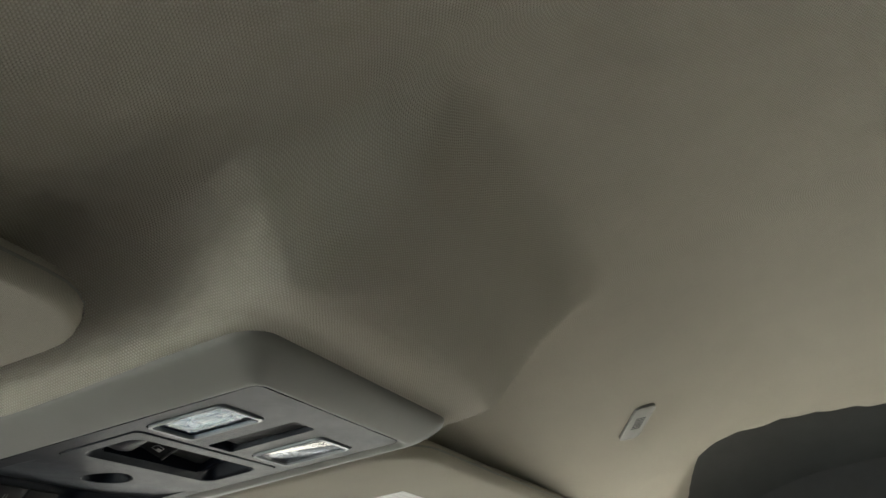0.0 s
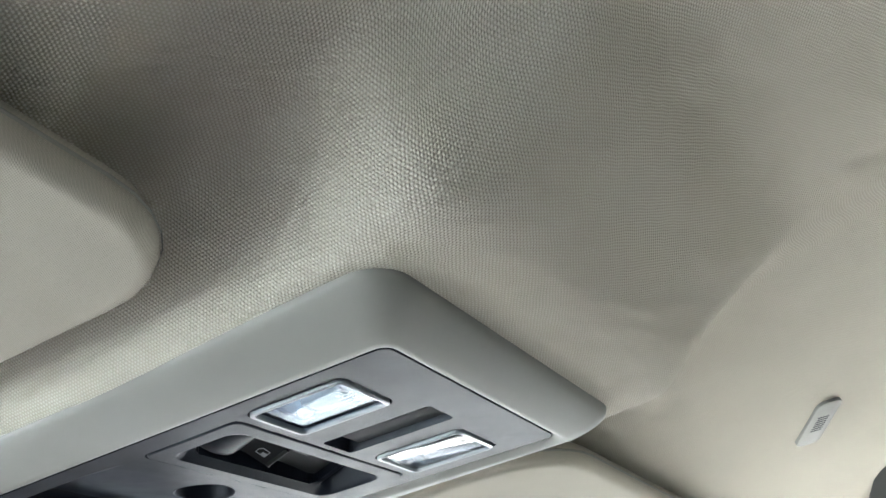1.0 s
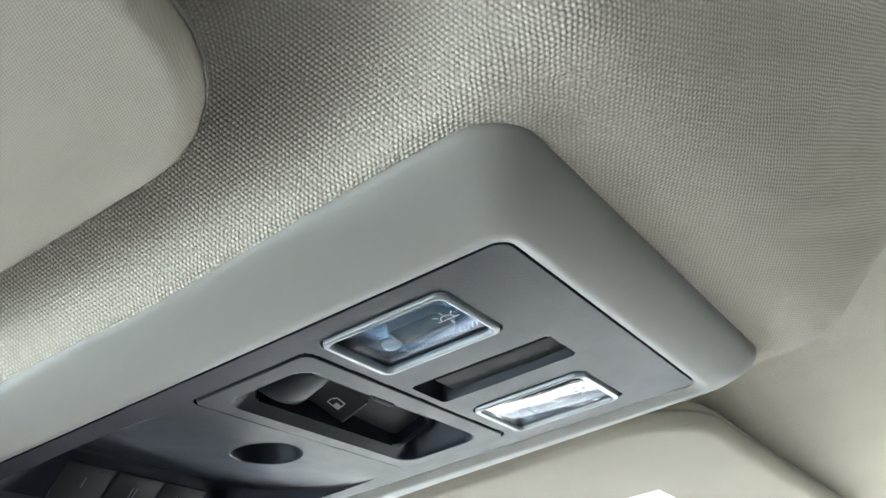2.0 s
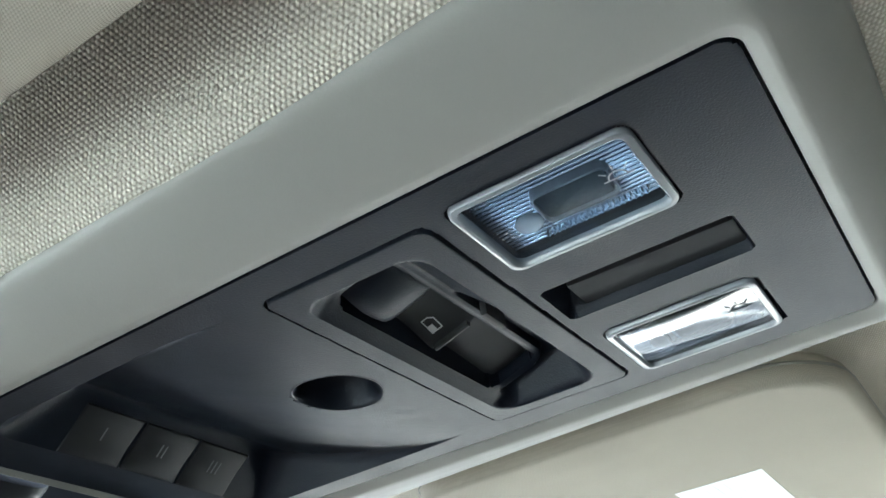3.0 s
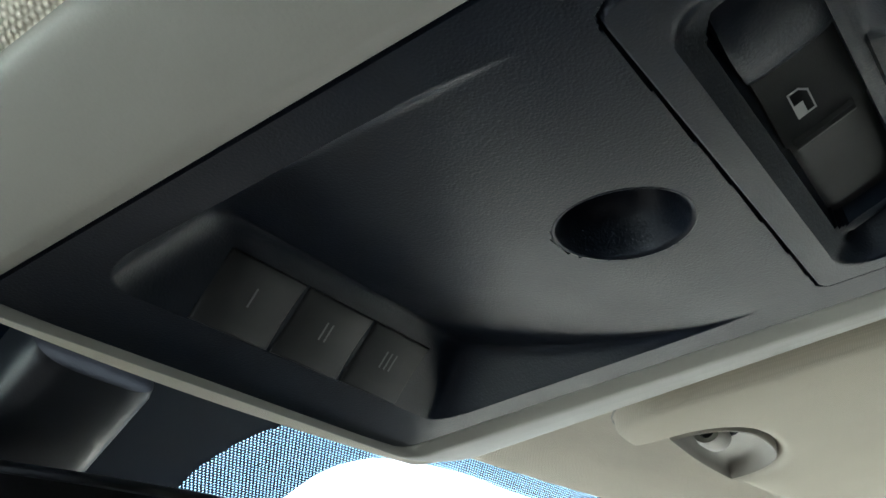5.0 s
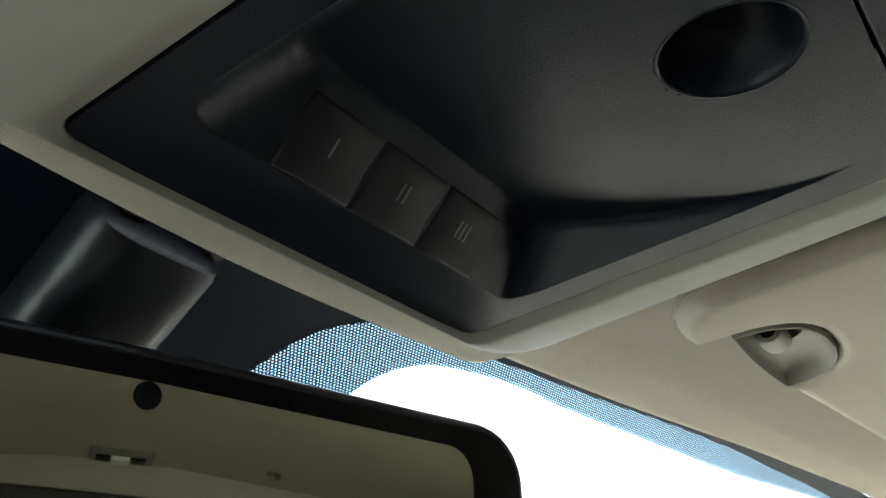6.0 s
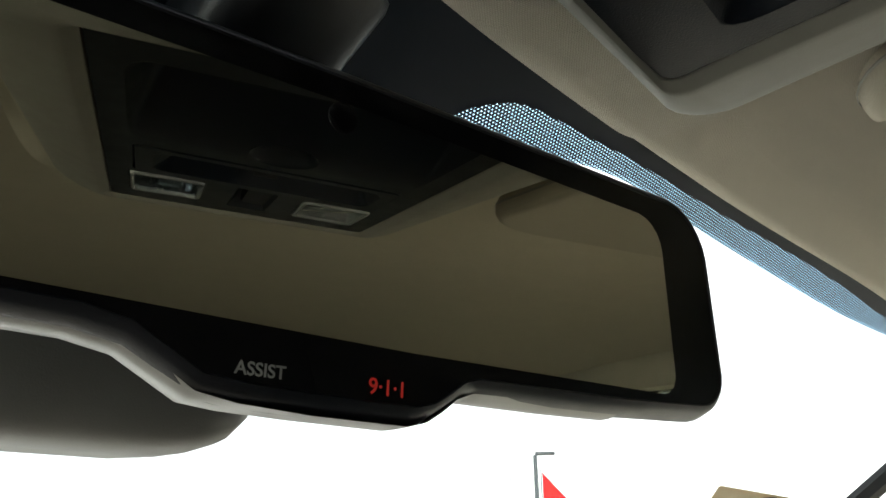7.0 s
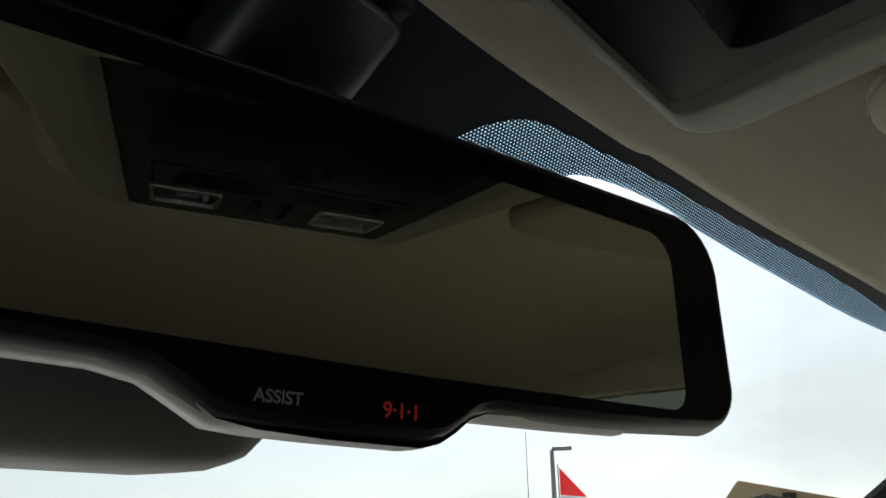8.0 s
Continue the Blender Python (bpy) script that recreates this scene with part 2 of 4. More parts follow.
def box(x0, x1, y0, y1, z0, z1, bevel=0.0, segments=2):
    bm = bmesh.new()
    bmesh.ops.create_cube(bm, size=1.0, matrix=Matrix.Translation(((x0 + x1) / 2, (y0 + y1) / 2, (z0 + z1) / 2)) @ Matrix.Diagonal((x1 - x0, y1 - y0, z1 - z0, 1)))
    if bevel:
        bmesh.ops.bevel(bm, geom=bm.edges[:], offset=bevel, segments=segments, profile=0.6, affect="EDGES")
    return bm


def join(*bms):
    out = bms[0]
    for b in bms[1:]:
        me = bpy.data.meshes.new("tmp")
        b.to_mesh(me)
        b.free()
        out.from_mesh(me)
        bpy.data.meshes.remove(me)
    return out


def clothed(bm, along="xy"):
    """Lays the cloth's u, v straight onto the two named axes."""
    lay = bm.loops.layers.uv.get("cloth") or bm.loops.layers.uv.new("cloth")
    a, b = "xyz".index(along[0]), "xyz".index(along[1])
    for f in bm.faces:
        for loop in f.loops:
            loop[lay].uv = (loop.vert.co[a] + loop.vert.co.z, loop.vert.co[b] + 0.6 * loop.vert.co.z)
    return bm


# ---- the cabin shell
ROOF_ROWS = [(-1650, -118), (-1500, -58), (-1200, 4), (-800, 68), (-500, 102), (-300, 106), (-220, 92), (-150, 74), (-90, 64), (-45, 59), (0, 53), (100, 40), (200, 26), (260, 22)]


def rim_z(y):
    """Height of the console frame's outer edge: tucked up at the tail, nearly level with the panel at the nose."""
    return 11.0 - 7.0 * smooth(-85, 70, y) - 1.5 * smooth(70, 220, y)


def pod_base(y):
    return rim_z(y) + 2.8 + 4.0 * smooth(200, 240, y)


def hollow_in(x, y):
    """Distance into the hollow above the far door; negative outside it."""
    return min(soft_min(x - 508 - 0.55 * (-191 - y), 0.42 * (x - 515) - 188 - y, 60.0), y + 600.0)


def roof_z(x, y):
    """The crowned roof lining with a hollow above the far door."""
    side = abs(x)
    roof = table(ROOF_ROWS, y)
    roof -= 0.085 * min(420.0, max(0.0, math.hypot(max(0.0, side - 90), 30) - 30)) * smooth(110, -60, y)
    roof += 26 * smooth(-6, 44, hollow_in(x, y))
    return roof - 0.0025 * max(0.0, side - 600) ** 2


POD_HALF = [(-170, 68), (-145, 80), (-126, 99), (-108, 116), (-88, 116), (-64, 110), (-30, 106), (90, 105), (236, 110)]
POD_TAIL = [(-240, 128), (-200, 84), (-168, 47), (-141, 24), (-126, 12), (-110, 3.5), (-96, 0.2), (-86, -1.5), (-60, -20)]


def liner_z(x, y):
    """Height of the headliner: the roof lining with the console pod hanging from it."""
    side = abs(x)
    roof = roof_z(x, y)
    half = table(POD_HALF, y)
    flank = (1.65 - 0.65 * smooth(-90, -150, y)) * (side - half)
    tail = table(POD_TAIL, y)
    d = -soft_min(-flank, -tail, 22.0)                   # flanks and the long tail meet in a rounded ridge
    w = 2.5 + 3.0 * smooth(0, 30, tail)
    pod = pod_base(y) + w * math.log1p(math.exp(min(20.0, d / w))) + max(0.0, d - 20.0 * w)
    return soft_min(roof, pod, 13.0)


def edge_y(x):
    return 248 - 0.1 * (math.hypot(x, 60) - 60)


def liner(x, y):
    end = edge_y(x) - 8.0 * smooth(135, 105, abs(x)) - 5.0 * smooth(200, 420, abs(x))      # the pod's nose stops short of the glass
    s = y if y <= 0 else y * end / 244
    if y > 244:
        return (x, end + (y - 244) * 0.35, liner_z(x, end) + (y - 244) * 1.4)
    lip = max(0.0, 1 - (244 - y) / 9.0)
    return (x, s, liner_z(x, s) + 4.0 * lip * lip)


xs = steps((-740, -300, 22), (-300, -190, 7), (-190, 190, 2.4), (190, 300, 7), (300, 740, 20))
ys = steps((-1650, -320, 40), (-320, -200, 7), (-200, 40, 3.6), (40, 226, 6), (226, 244, 2), (244, 256, 4))
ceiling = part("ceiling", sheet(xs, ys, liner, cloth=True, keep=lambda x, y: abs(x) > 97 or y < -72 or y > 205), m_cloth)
ceiling.matrix_world = ROOF
tagged(ceiling, "beige knitted cloth headliner with a moulded pod round the console", "headliner", kind="structure")

# Dark sheet added because the bare hollow came out too pale.
m_dark_sheet = moulded("dark_grey_sheet", (0.07, 0.072, 0.068), 0.9, 1.0, 0.2, 0.15, 0.15)
dark = part("hollow_sheet", sheet(steps((500, 752, 7)), steps((-600, -60, 7)), lambda x, y: (x, y, liner_z(x, y) - 2.0 + 6.0 * smooth(36, 22, hollow_in(x, y))), keep=lambda x, y: hollow_in(x, y) > 20), m_dark_sheet)
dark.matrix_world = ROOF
tagged(dark, "dark grey sheet added in the headliner hollow above the far door", "trim", kind="structure")

m_skin = moulded("painted_steel", (0.30, 0.31, 0.33), 0.4, 2.0, 0.02)
m_lower = moulded("dark_cabin_plastic", (0.055, 0.052, 0.048), 0.6, 1.2, 0.1, 0.4, 0.2)
m_dash = moulded("brown_dashboard_plastic", (0.13, 0.12, 0.102), 0.7, 1.2, 0.1, 0.3, 0.1)
m_pillar = moulded("pillar_trim_plastic", (0.42, 0.40, 0.34), 0.55, 0.9, 0.06, 0.4, 0.08)
m_carpet = moulded("carpet", (0.05, 0.048, 0.045), 0.95, 2.5, 0.8, 0.1, 0.25)
m_hood = shader("white_bounce_paint", (0.72, 0.72, 0.70), 0.3)[0]
m_dark_trim = moulded("dark_pillar_trim", (0.03, 0.03, 0.03), 0.6, 0.9, 0.06)

roof_skin = part("roof_panel", sheet(steps((-790, 790, 79)), steps((-1720, 265, 99)), lambda x, y: (x, min(y, edge_y(x) - 22), roof_z(x, y) + 30)), m_skin)
roof_skin.matrix_world = ROOF
tagged(roof_skin, "grey painted steel roof skin above the headliner", "roof", kind="structure")


def shell(name, x0, x1, y0, y1, z0, z1, mat, label, category, bevel=8):
    ob = part(name, box(x0, x1, y0, y1, z0, z1, bevel), mat)
    return tagged(ob, label, category, kind="structure")


# metres times 1000, upright: floor, bulkhead, doors below the glass, rear wall
shell("floor", -800, 800, -1750, 900, 560, 600, m_carpet, "dark carpeted cabin floor", "floor")
shell("dashboard", -740, 740, 480, 880, 600, 1150, m_dash, "brown moulded dashboard under the windscreen", "dashboard", 60)
shell("bulkhead", -800, 800, 880, 930, 600, 1180, m_lower, "dark bulkhead ahead of the dashboard", "wall")
# Bonnet added out of view, white so it bounces sun up under the visors.
shell("bonnet", -880, 880, 930, 2350, 1000, 1170, m_hood, "unseen white bonnet ahead of the windscreen, bouncing light under the visors", "bonnet", 60)
for side, word in ((-1, "left"), (1, "right")):
    a, b = sorted((side * 745, side * 800))
    shell("wall_" + word, a, b, -1750, 900, 600, 1240, m_lower, "dark lower door panels of the cabin side", "wall", 12)
    shell("pillar_" + word, a, b, -640, -480, 1240, 1830, m_pillar, "beige plastic pillar trim between the door windows", "pillar", 12)
    shell("corner_" + word, a, b, -1750, -1330, 1240, 1850, m_pillar, "beige trim at the cab's rear corner", "pillar", 12)
    shell("rail_" + word, a, b, -560, 120, 1690, 2140, m_dark_trim, "dark trim above the front side window", "trim", 12)
    shell("rear_rail_" + word, a, b, -1750, -570, 1778, 2140, m_pillar, "beige trim above the rear side window", "trim", 12)
shell("rear_wall_low", -800, 800, -1760, -1700, 600, 1330, m_lower, "dark trim under the rear window", "wall")
shell("rear_wall_high", -800, 800, -1760, -1700, 1764, 1960, m_pillar, "beige trim above the rear window", "wall")
shell("rear_header", -478, 478, -1756, -1696, 1722, 1762, m_dark_trim, "dark header strip along the rear window's top", "trim", 6)
for side in (-1, 1):
    a, b = sorted((side * 480, side * 800))
    shell("rear_wall_side", a, b, -1758, -1702, 1330, 1780, m_pillar, "beige trim beside the rear window", "wall")

# ---- windscreen, curved across, leaning back
W_SLOPE = 0.49


def screen(x, s):
    """A place on the windscreen: x across, s millimetres down the glass from its top edge."""
    return (x, edge_y(x) + 4 + s * 0.87, 43 - 0.6e-4 * x * x - s * W_SLOPE)


def pane(name, tint, shine=0.35):
    """Flat sheet glass: straight through, with the surface gloss that the angle gives."""
    mat, tree, b = shader(name, (1, 1, 1), 0.0)
    clear = tree.nodes.new("ShaderNodeBsdfTransparent")
    clear.inputs[0].default_value = (*tint, 1)
    gloss = tree.nodes.new("ShaderNodeBsdfGlossy")
    gloss.inputs["Roughness"].default_value = 0.01
    fres = node(tree, "ShaderNodeFresnel", IOR=1.3)
    mix = tree.nodes.new("ShaderNodeMixShader")
    tree.links.new(maths(tree, "MULTIPLY", fres.outputs[0], shine), mix.inputs[0])
    tree.links.new(clear.outputs[0], mix.inputs[1])
    tree.links.new(gloss.outputs[0], mix.inputs[2])
    tree.links.new(mix.outputs[0], tree.nodes["Material Output"].inputs["Surface"])
    return mat


m_lens_clear = pane("clear_lens_sheet", (0.90, 0.95, 1.0), 0.12)
m_smoke = moulded("smoked_lens", (0.03, 0.04, 0.045), 0.45, 1.5, 0.2, 0.2, 0.4)
m_milk = shader("milky_lens", (0.36, 0.39, 0.42), 0.2)[0]
m_screen = pane("windscreen_glass", (0.96, 0.985, 0.98), 0.02)
m_tint = pane("tinted_glass", (0.45, 0.48, 0.46))
m_side = pane("side_glass", (0.94, 0.97, 0.96), 0.15)
for n, (side, y0, y1, mat, words_) in enumerate(((-1, -480, 860, m_side, "clear front door window"), (1, -480, 860, m_side, "clear front door window"), (-1, -1330, -640, m_tint, "dark tinted rear door window"), (1, -1330, -640, m_tint, "dark tinted rear door window"))):
    a, b = sorted((side * 768, side * 773))
    edge = [(y0, 1240), (y1, 1240), (240, 1690), (y0, 1690)] if y1 > 0 else [(y0, 1240), (y1, 1240), (y1, 1778), (y0, 1778)]
    w = tagged(part("window_%d" % (n + 1), loft([[(x, y, z) for y, z in edge] for x in (a, b)]), mat, smooth=False), words_, "window", kind="structure")
    w.visible_shadow = False
w = tagged(part("window_5", box(-480, 480, -1732, -1727, 1330, 1724), m_tint), "dark tinted rear window of the cab", "window", kind="structure")
w.visible_shadow = False
bm = sheet(steps((-760, 760, 40)), steps((-18, 900, 60)), screen)
bmesh.ops.solidify(bm, geom=bm.faces[:], thickness=4.5)
windscreen = part("windscreen", bm, m_screen)
windscreen.matrix_world = ROOF
windscreen.visible_shadow = False
tagged(windscreen, "clear curved windscreen glass with a dotted black top band", "windscreen", kind="structure")


def print_material():
    """Black ceramic print: solid near the mount, then rows of dots that thin out; the bare glass between is coloured
    blue, as light scattered round the dots.
    """
    mat, tree, b = shader("ceramic_print", (0.005, 0.011, 0.022), 0.5, 0.0, 0.12)
    uv = tree.nodes.new("ShaderNodeUVMap")
    uv.uv_map = "cloth"
    sep = tree.nodes.new("ShaderNodeSeparateXYZ")
    tree.links.new(uv.outputs[0], sep.inputs[0])
    pitch = 1.75
    row = maths(tree, "DIVIDE", sep.outputs[1], 1.21)
    odd = maths(tree, "MULTIPLY", maths(tree, "MODULO", maths(tree, "FLOOR", maths(tree, "ADD", row, 4000.0)), 2.0), 0.5)
    fx = maths(tree, "SUBTRACT", maths(tree, "FRACT", maths(tree, "ADD", maths(tree, "DIVIDE", sep.outputs[0], pitch), maths(tree, "ADD", odd, 4000.0))), 0.5)
    fy = maths(tree, "MULTIPLY", maths(tree, "SUBTRACT", maths(tree, "FRACT", maths(tree, "ADD", row, 4000.0)), 0.5), 0.866)
    dist = maths(tree, "SQRT", maths(tree, "ADD", maths(tree, "MULTIPLY", fx, fx), maths(tree, "MULTIPLY", fy, fy)))
    past = tree.nodes.new("ShaderNodeAttribute")
    past.attribute_name = "past"
    rest = tree.nodes.new("ShaderNodeAttribute")
    rest.attribute_name = "rest"
    fade = maths(tree, "MAXIMUM", maths(tree, "MULTIPLY_ADD", rest.outputs["Fac"], -0.05, 0.12), 0.0)
    size = maths(tree, "MULTIPLY", maths(tree, "ADD", fade, 0.225), maths(tree, "GREATER_THAN", past.outputs["Fac"], 0.0))
    hole = maths(tree, "LESS_THAN", dist, size)
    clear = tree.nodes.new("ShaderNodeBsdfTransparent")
    clear.inputs[0].default_value = (0.5, 0.73, 0.9, 1)        # blue of light scattered at the dots, put into the bare glass
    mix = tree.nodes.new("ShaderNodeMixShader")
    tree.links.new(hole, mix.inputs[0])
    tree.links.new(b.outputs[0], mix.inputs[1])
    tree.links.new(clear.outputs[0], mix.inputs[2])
    tree.links.new(mix.outputs[0], tree.nodes["Material Output"].inputs["Surface"])
    return mat


SOLID = [(58, 62), (63.5, 48), (68, 38), (75, 28.5), (84, 21.5), (93, 17.5), (110, 15.5), (133, 14.2), (155, 12.5), (195, 11), (244, 9.5), (304, 6), (382, 3), (700, 0)]
LOWER = [(60, 120), (105, 64), (111, 45), (117, 36), (123, 31.5), (132, 26.5), (158, 22), (190, 20.3), (228, 21.5), (303, 20.5), (420, 17), (550, 6), (700, -4)]


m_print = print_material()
bm = bmesh.new()
px = steps((-700, -220, 40), (-220, 220, 3), (220, 700, 40))
lay = bm.loops.layers.uv.new("cloth")
past_layer = bm.verts.layers.float.new("past")
rest_layer = bm.verts.layers.float.new("rest")
cols = []
N = 26
for x in px:
    off = abs(x + 4) - 4                       # the print is the same on both sides of the mount
    inside = off < 60
    low = 150.0 if inside else table(LOWER, off)
    solid = low if inside else min(low, table(SOLID, off))
    col = []
    for j in range(N + 1):
        d = -14 + (low + 14) * j / N
        v = bm.verts.new(Vector(screen(x, d)) + Vector((0, -0.5, -1.0)))
        rest = low - d
        v[past_layer], v[rest_layer] = d - solid, rest
        col.append((v, (x, d)))
    cols.append(col)
for a, b in zip(cols, cols[1:]):
    for j in range(N):
        f = bm.faces.new((a[j][0], a[j + 1][0], b[j + 1][0], b[j][0]))
        for loop, uvp in zip(f.loops, (a[j][1], a[j + 1][1], b[j + 1][1], b[j][1])):
            loop[lay].uv = uvp
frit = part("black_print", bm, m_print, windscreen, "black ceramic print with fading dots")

for side, word in ((-1, "left"), (1, "right")):
    rings = []
    for k in range(9):
        c = Vector((side * 718, 130 + 104 * k, 1778 - 76 * k))
        rings.append([c + Vector((side * a, b, b * 0.4)) for a, b in ((-7, 0), (-5, -8), (5, -12), (13, -8), (14, 5), (-2, 6))])
    pl = part("a_pillar_" + word, loft(rings), m_gap)
    tagged(pl, "dark trimmed windscreen pillar", "pillar", kind="structure")

# ---- overhead console
console = thing("overhead_console", ROOF @ Matrix.Rotation(radians(0.5), 4, "Z"), "beige framed overhead console with black switch panel under the headliner", "overhead console")


# frame: rings from the panel's edge outwards and up to the cloth
def frame_ring(k, z, f=0.0):
    """One ring of the frame, k from the panel's edge (0) to the cloth (1): broad flanks and tail, a narrow bowed nose."""
    ring = []
    for x, y in outline(73 + 32.5 * k, 139.2 + 17.0 * k, 5.5 + 11.0 * k, 7):
        nose = smooth(60, 150, y)
        y += 78.2 - 5.5 * k + nose * (2.4 - 3.0 * k - (2.4 + 4.0 * k) * (x / (73 + 32.5 * k)) ** 2)
        ring.append((x, y, z + f * (rim_z(y) + 1.75)))
    return ring


rings = [frame_ring(k, z, f) for k, z, f in ((0.003, 6.0, 0), (0.003, 1.0, 0), (0.01, 0.4, 0), (0.025, 0.1, 0), (0.14, -1.5, 0), (0.17, -1.75, 0), (0.24, -1.75, 0.02), (0.5, -1.75, 0.26), (0.75, -1.75, 0.58), (0.9, -1.75, 0.82), (0.96, -1.6, 0.96), (0.99, -1.0, 1.06), (1.0, 0.2, 1.1), (1.0, 8.0, 1.1))]
part("frame", loft(rings, False, False), m_trim, console, "satin beige plastic frame")

# switch panel with the scoop, the thumb dimple, the slot and the seats of lamps and switch
LAMPS = [(-44.0, -7.3), (42.6, -8.9)]
CUP = (0.0, 101.0)
SKEW = 0.022        # the switch sits slightly turned in its opening
SCOOP = (62.0, 89.0, 179.5, 195.2)


def inset(x, y, cx, cy, hx, hy, rad):
    """Distance inwards from the edge of a rounded rectangle; negative outside."""
    qx, qy = abs(x - cx) - hx + rad, abs(y - cy) - hy + rad
    return rad - math.hypot(max(qx, 0.0), max(qy, 0.0)) - min(max(qx, qy), 0.0)


def panel_z(x, y):
    z = 0.0
    for cx, cy in LAMPS:
        z = max(z, 12.0 * min(1.0, max(0.0, inset(x, y, cx, cy, 18.4, 25.0, 4.4) / 0.4)))
    z = max(z, 18.0 * min(1.0, max(0.0, inset(x, y + SKEW * x, 0.0, 49.6, 60.2, 27.6, 4.4) / 0.3)))
    slot = inset(x, y, -0.3, -10.4, 10.6, 29.0, 2.5)
    if slot > 0:
        z = max(z, min(11.0, 0.8 + slot * 2.5, 0.8 + 11.0 * smooth(-11.5, -3.5, x), 0.6 + (10.5 - x) * 2.2))
    hx, y0, y1, y2 = SCOOP
    if y0 < y < y2 and abs(x) < hx:
        run = (y - y0) / (y1 - y0)
        floor = 18.0 * run**1.75
        wall = max(0.0, hx - abs(x)) * (1.3 if x < 0 else 2.2)
        z = max(z, soft_min(soft_min(max(0.0, (y2 - y) * 0.9), wall, 15.0), floor, 4.0))
    if math.hypot(x - CUP[0], (y - CUP[1]) * 0.96) < 14.4:
        z += 16.0
    return z


px = steps((-72.8, 72.8, 1.4), (-72.8, -70, 0.35), (70, 72.8, 0.35), (-70, -62, 0.7), (62, 70, 0.7), (-63.5, -54, 0.5), (54, 63.5, 0.5), (-12, -10, 0.3), (9, 11, 0.3), (-31, -24.5, 0.5), (24.5, 31, 0.5), (-17, 17, 0.8))
py = steps((-61.3, 217.7, 1.4), (-61.3, -58, 0.35), (214, 217.7, 0.35), (-58, -50, 0.7), (206, 214, 0.7), (-33, -27, 0.5), (13, 24, 0.4), (70, 80, 0.4), (-40.5, -38, 0.3), (82, 114, 0.8), (174, 199, 0.7))


def panel(x, y):
    x = x * (73.0 + 0.3) / 72.8
    groove = 3.0 * max(0.0, 1 - max(0.0, inset(x, y, 0.0, 78.2, 73.0 - 0.35, 138.9, 5.2)) / 0.3)
    return (x, y + 2.4 * smooth(197, 215, y) * (1 - (x / 73.0) ** 2), panel_z(x, y) + 0.3 + groove)


part("panel", sheet(px, py, panel), m_panel, console, "black grained plastic switch panel")
gap = part("shadow_gap", loft([frame_ring(0.008, 1.6), frame_ring(0.008, 9.0)], False, False), m_gap, console)


# round thumb cup in the scoop's floor
def cup_ring(rad, dz):
    ring = []
    for k in range(40):
        a = 2 * math.pi * k / 40
        x, y = CUP[0] + rad * math.cos(a), CUP[1] + rad * math.sin(a) / 0.96
        run = max(0.0, (y - SCOOP[1]) / (SCOOP[2] - SCOOP[1]))
        ring.append((x, y, 0.4 + 18.0 * run**1.75 + dz))
    return ring


part("thumb_cup", loft([cup_ring(rad, dz) for rad, dz in ((15.6, 0.35), (15.2, -0.05), (14.7, -0.2), (14.2, 0.0), (13.7, 0.8), (13.0, 3.0), (12.0, 6.5), (10.0, 9.8), (7.0, 12.0), (3.5, 13.0), (0.6, 13.2))], False, True), m_panel, console, "round thumb cup")

# rear window switch: bezel with a dished well, and a tilted saddle-shaped rocker in a rim across it
ROCKER_AT = (-0.5, 56.5, 43.0, 10.0)


def tilt(y):
    """The rocker and its rim lie deeper towards the rear."""
    return 3.4 + 0.30 * (67.5 - y)


def bezel_z(x, y):
    e = inset(x, y, 0.6, 50.4, 52.2, 19.6, 8.0)
    outer = inset(x, y, 0.0, 49.6, 59.7, 27.1, 4.0)
    z = -0.25 + 1.8 * max(0.0, 1.0 - max(0.0, outer) / 0.6) ** 2
    if e <= 0:
        return z
    c = -inset(x, y, *ROCKER_AT, 6.0)
    if c < -0.9:
        return 19.0
    rim = tilt(y) + 0.6 * max(0.0, 1 - max(0.0, c) / 1.2) ** 2
    slope = soft_min(rim, e * 0.85, 1.6)
    pocket = min(13.0, e * 2.4, rim + max(0.0, c - 2.4) * 5.0)
    k = smooth(-16, -6, x) * smooth(66, 60, y)
    return z + max(0.0, (1 - k) * slope + k * pocket)


bx = steps((-59.7, 59.7, 0.9), (-59.7, -53.6, 0.4), (53.6, 59.7, 0.4))
by = steps((22.5, 76.7, 0.75), (22.5, 30, 0.4), (70, 76.7, 0.4))
bezel = part("switch_bezel", sheet(bx, by, lambda x, y: (x, y - SKEW * x, bezel_z(x, y)), keep=lambda x, y: inset(x, y, 0.0, 49.6, 59.8, 27.2, 4.0) > 0), m_panel, console, "black bezel with a dished well")


ROCKER = [(-43.6, 7.0), (-43.0, 2.6), (-41.4, 0.8), (-37, 0.0), (-31, -0.5), (-26, -0.3), (-21.5, 0.4), (-19.6, 1.2), (-19.0, 2.2), (-18.7, 5.0), (-16, 5.2), (-9, 4.2), (-2, 2.4), (3, 1.2), (4.6, 1.0), (5.4, 2.4), (6.2, 5.4), (9, 5.6), (18, 5.0), (28, 4.2), (36, 3.4), (40, 3.4), (41.6, 5.0), (42.2, 10.0)]


def rocker_z(x, y):
    k = next(n for n in range(len(ROCKER) - 1) if ROCKER[n + 1][0] >= x)
    (x0, z0), (x1, z1) = ROCKER[k], ROCKER[k + 1]
    return z0 + (z1 - z0) * (x - x0) / (x1 - x0) + tilt(y)


